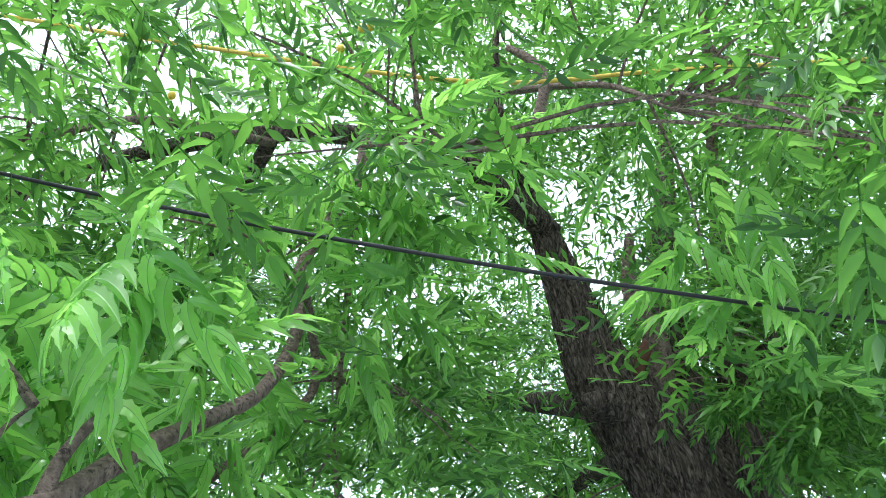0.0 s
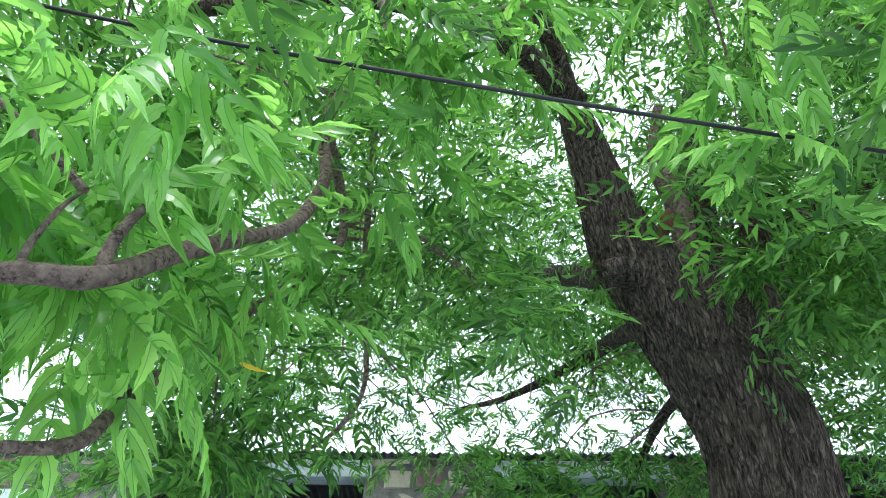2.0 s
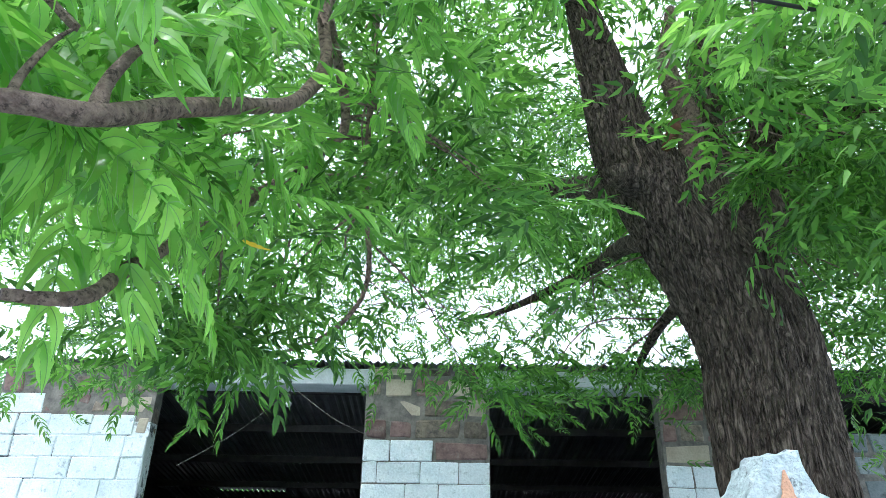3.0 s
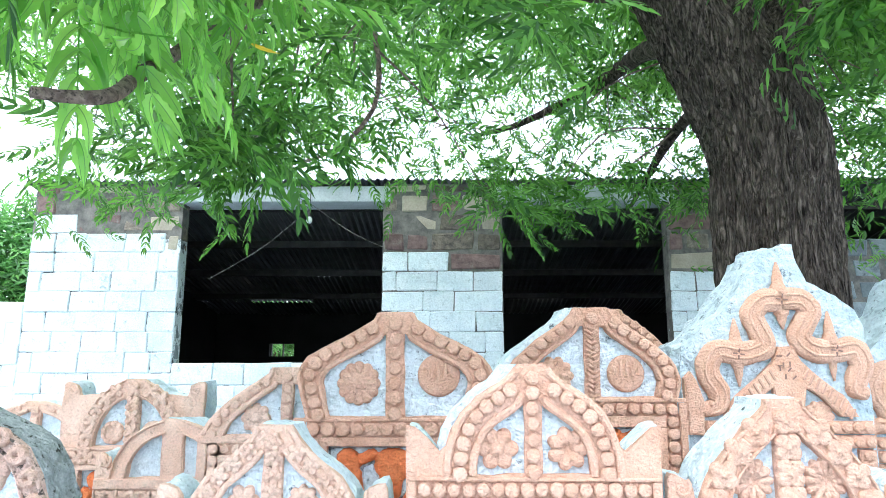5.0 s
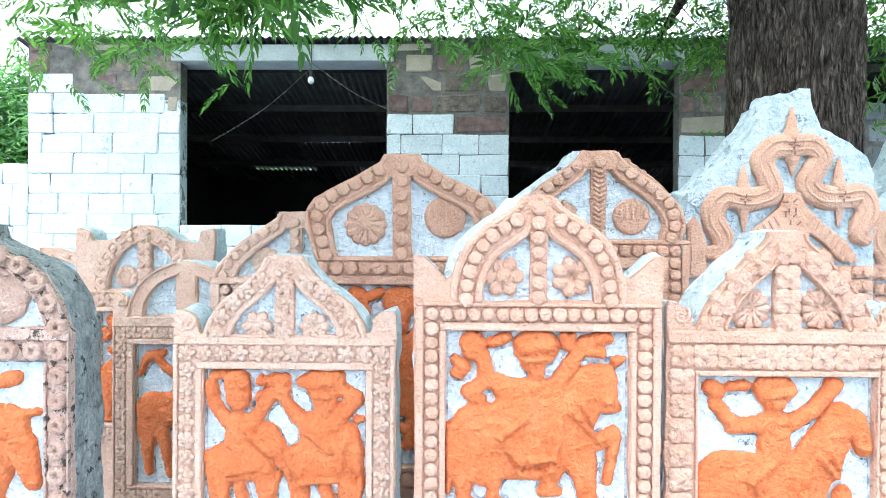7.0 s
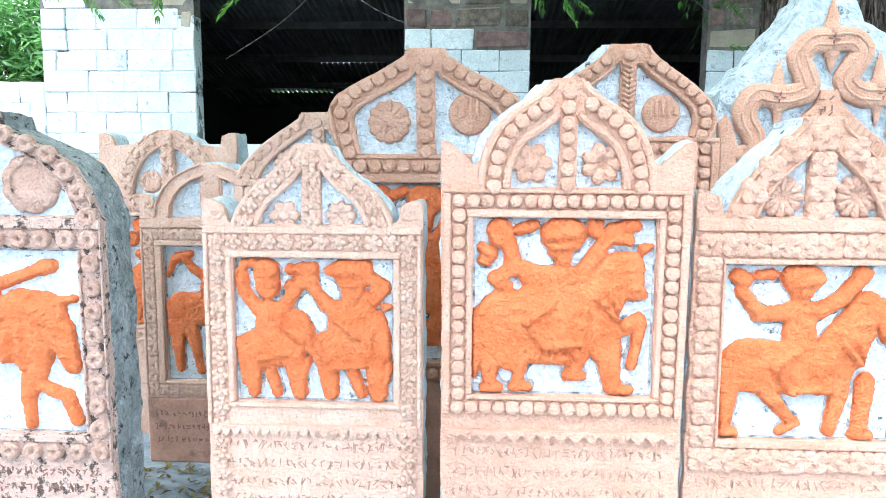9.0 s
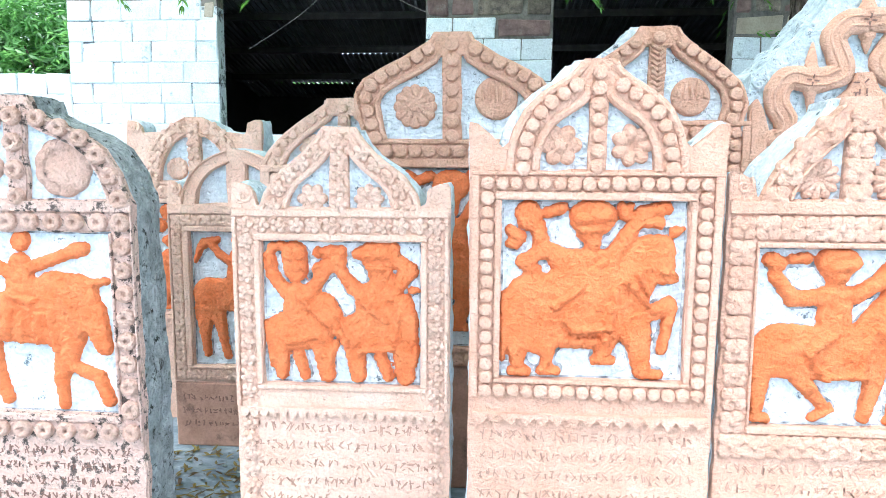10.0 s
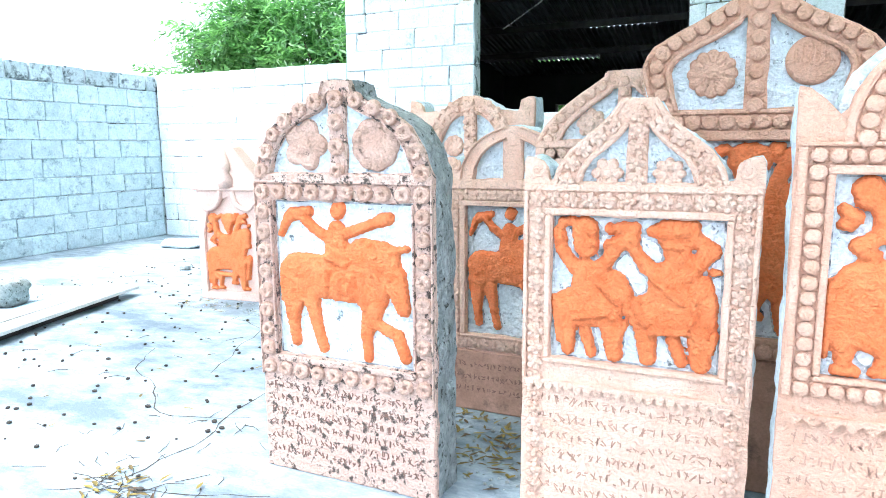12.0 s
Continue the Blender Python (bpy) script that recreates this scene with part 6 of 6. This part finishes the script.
tagged(new("fallen_seeds", mesh_of(bm, "fallen_seeds", SEED)), "scattered dark neem seeds on the cement", "seeds", kind="stuff")


def litter(n, area, seed):
    """Fallen leaflets, seen together as a loose scatter."""
    V, F = [], []
    rg = random.Random(seed)
    for i in range(n):
        x0, x1, y0, y1 = rg.choice(area)
        a = rg.uniform(0, 6.28)
        v, f = leaflet(np.array((rg.uniform(x0, x1), rg.uniform(y0, y1), rg.uniform(0.003, 0.010))), np.array((math.cos(a), math.sin(a), 0.0)), np.array((-math.sin(a), math.cos(a), 0.0)),
                       rg.uniform(0.03, 0.06), rg.uniform(0.005, 0.009), 3, rg.uniform(-0.3, 0.3), -rg.uniform(0, 0.12), 0.3, False)
        o = len(V)
        V += [tuple(q) for q in v]
        F += [tuple(o + k for k in g) for g in f]
    me = bpy.data.meshes.new("leaf_litter")
    me.from_pydata(V, [], F)
    me.materials.append(LEAFDEAD)
    return tagged(new("leaf_litter", me), "dry brown and yellow fallen leaflets between the stones", "leaves", kind="stuff")


litter(420, ((-1.35, 1.4, 1.9, 2.6), (-1.35, -0.6, 2.0, 2.45)), 5)
litter(60, ((-5.0, -1.6, 1.2, 4.8),), 6)


# broken twigs and dust on the cement
bm = bmesh.new()
rg = random.Random(31)
for i in range(90):
    x0, x1, y0, y1 = rg.choice(((-2.6, -1.75, 1.35, 2.1), (-2.2, -1.85, 1.33, 1.52), (-4.6, -1.7, 1.2, 4.2)))
    x, y, a, L = rg.uniform(x0, x1), rg.uniform(y0, y1), rg.uniform(0, 6.28), rg.uniform(0.03, 0.13)
    b = a + rg.uniform(-0.7, 0.7)
    q = [(x, y, 0.003), (x + L * 0.5 * math.cos(a), y + L * 0.5 * math.sin(a), 0.006), (x + L * 0.5 * (math.cos(a) + math.cos(b)), y + L * 0.5 * (math.sin(a) + math.sin(b)), 0.003)]
    tube(bm, q, [0.0016, 0.0014, 0.001], 4)
tagged(new("fallen_twigs", mesh_of(bm, "fallen_twigs", SEED)), "thin broken dry twigs scattered on the cement", "twigs", kind="stuff")
litter(60, ((-2.2, -1.85, 1.33, 1.52), (-3.9, -3.0, 3.35, 3.75)), 9)
bm = bmesh.new()
for i in range(260):
    x0, x1, y0, y1 = rg.choice(((-3.95, -2.95, 3.4, 3.72), (-1.25, -0.75, 1.9, 2.45)))
    s = rg.uniform(0.003, 0.009)
    x, y = rg.uniform(x0, x1), rg.uniform(y0, y1)
    for v in bmesh.ops.create_icosphere(bm, subdivisions=1, radius=s)["verts"]:
        v.co = Vector((v.co.x * rg.uniform(0.7, 1.3) + x, v.co.y + y, v.co.z * 0.6 + s * 0.5))
tagged(new("stone_chips", mesh_of(bm, "stone_chips", GREYSTONE)), "small grey stone chips at the feet of the stones", "chips", kind="stuff")
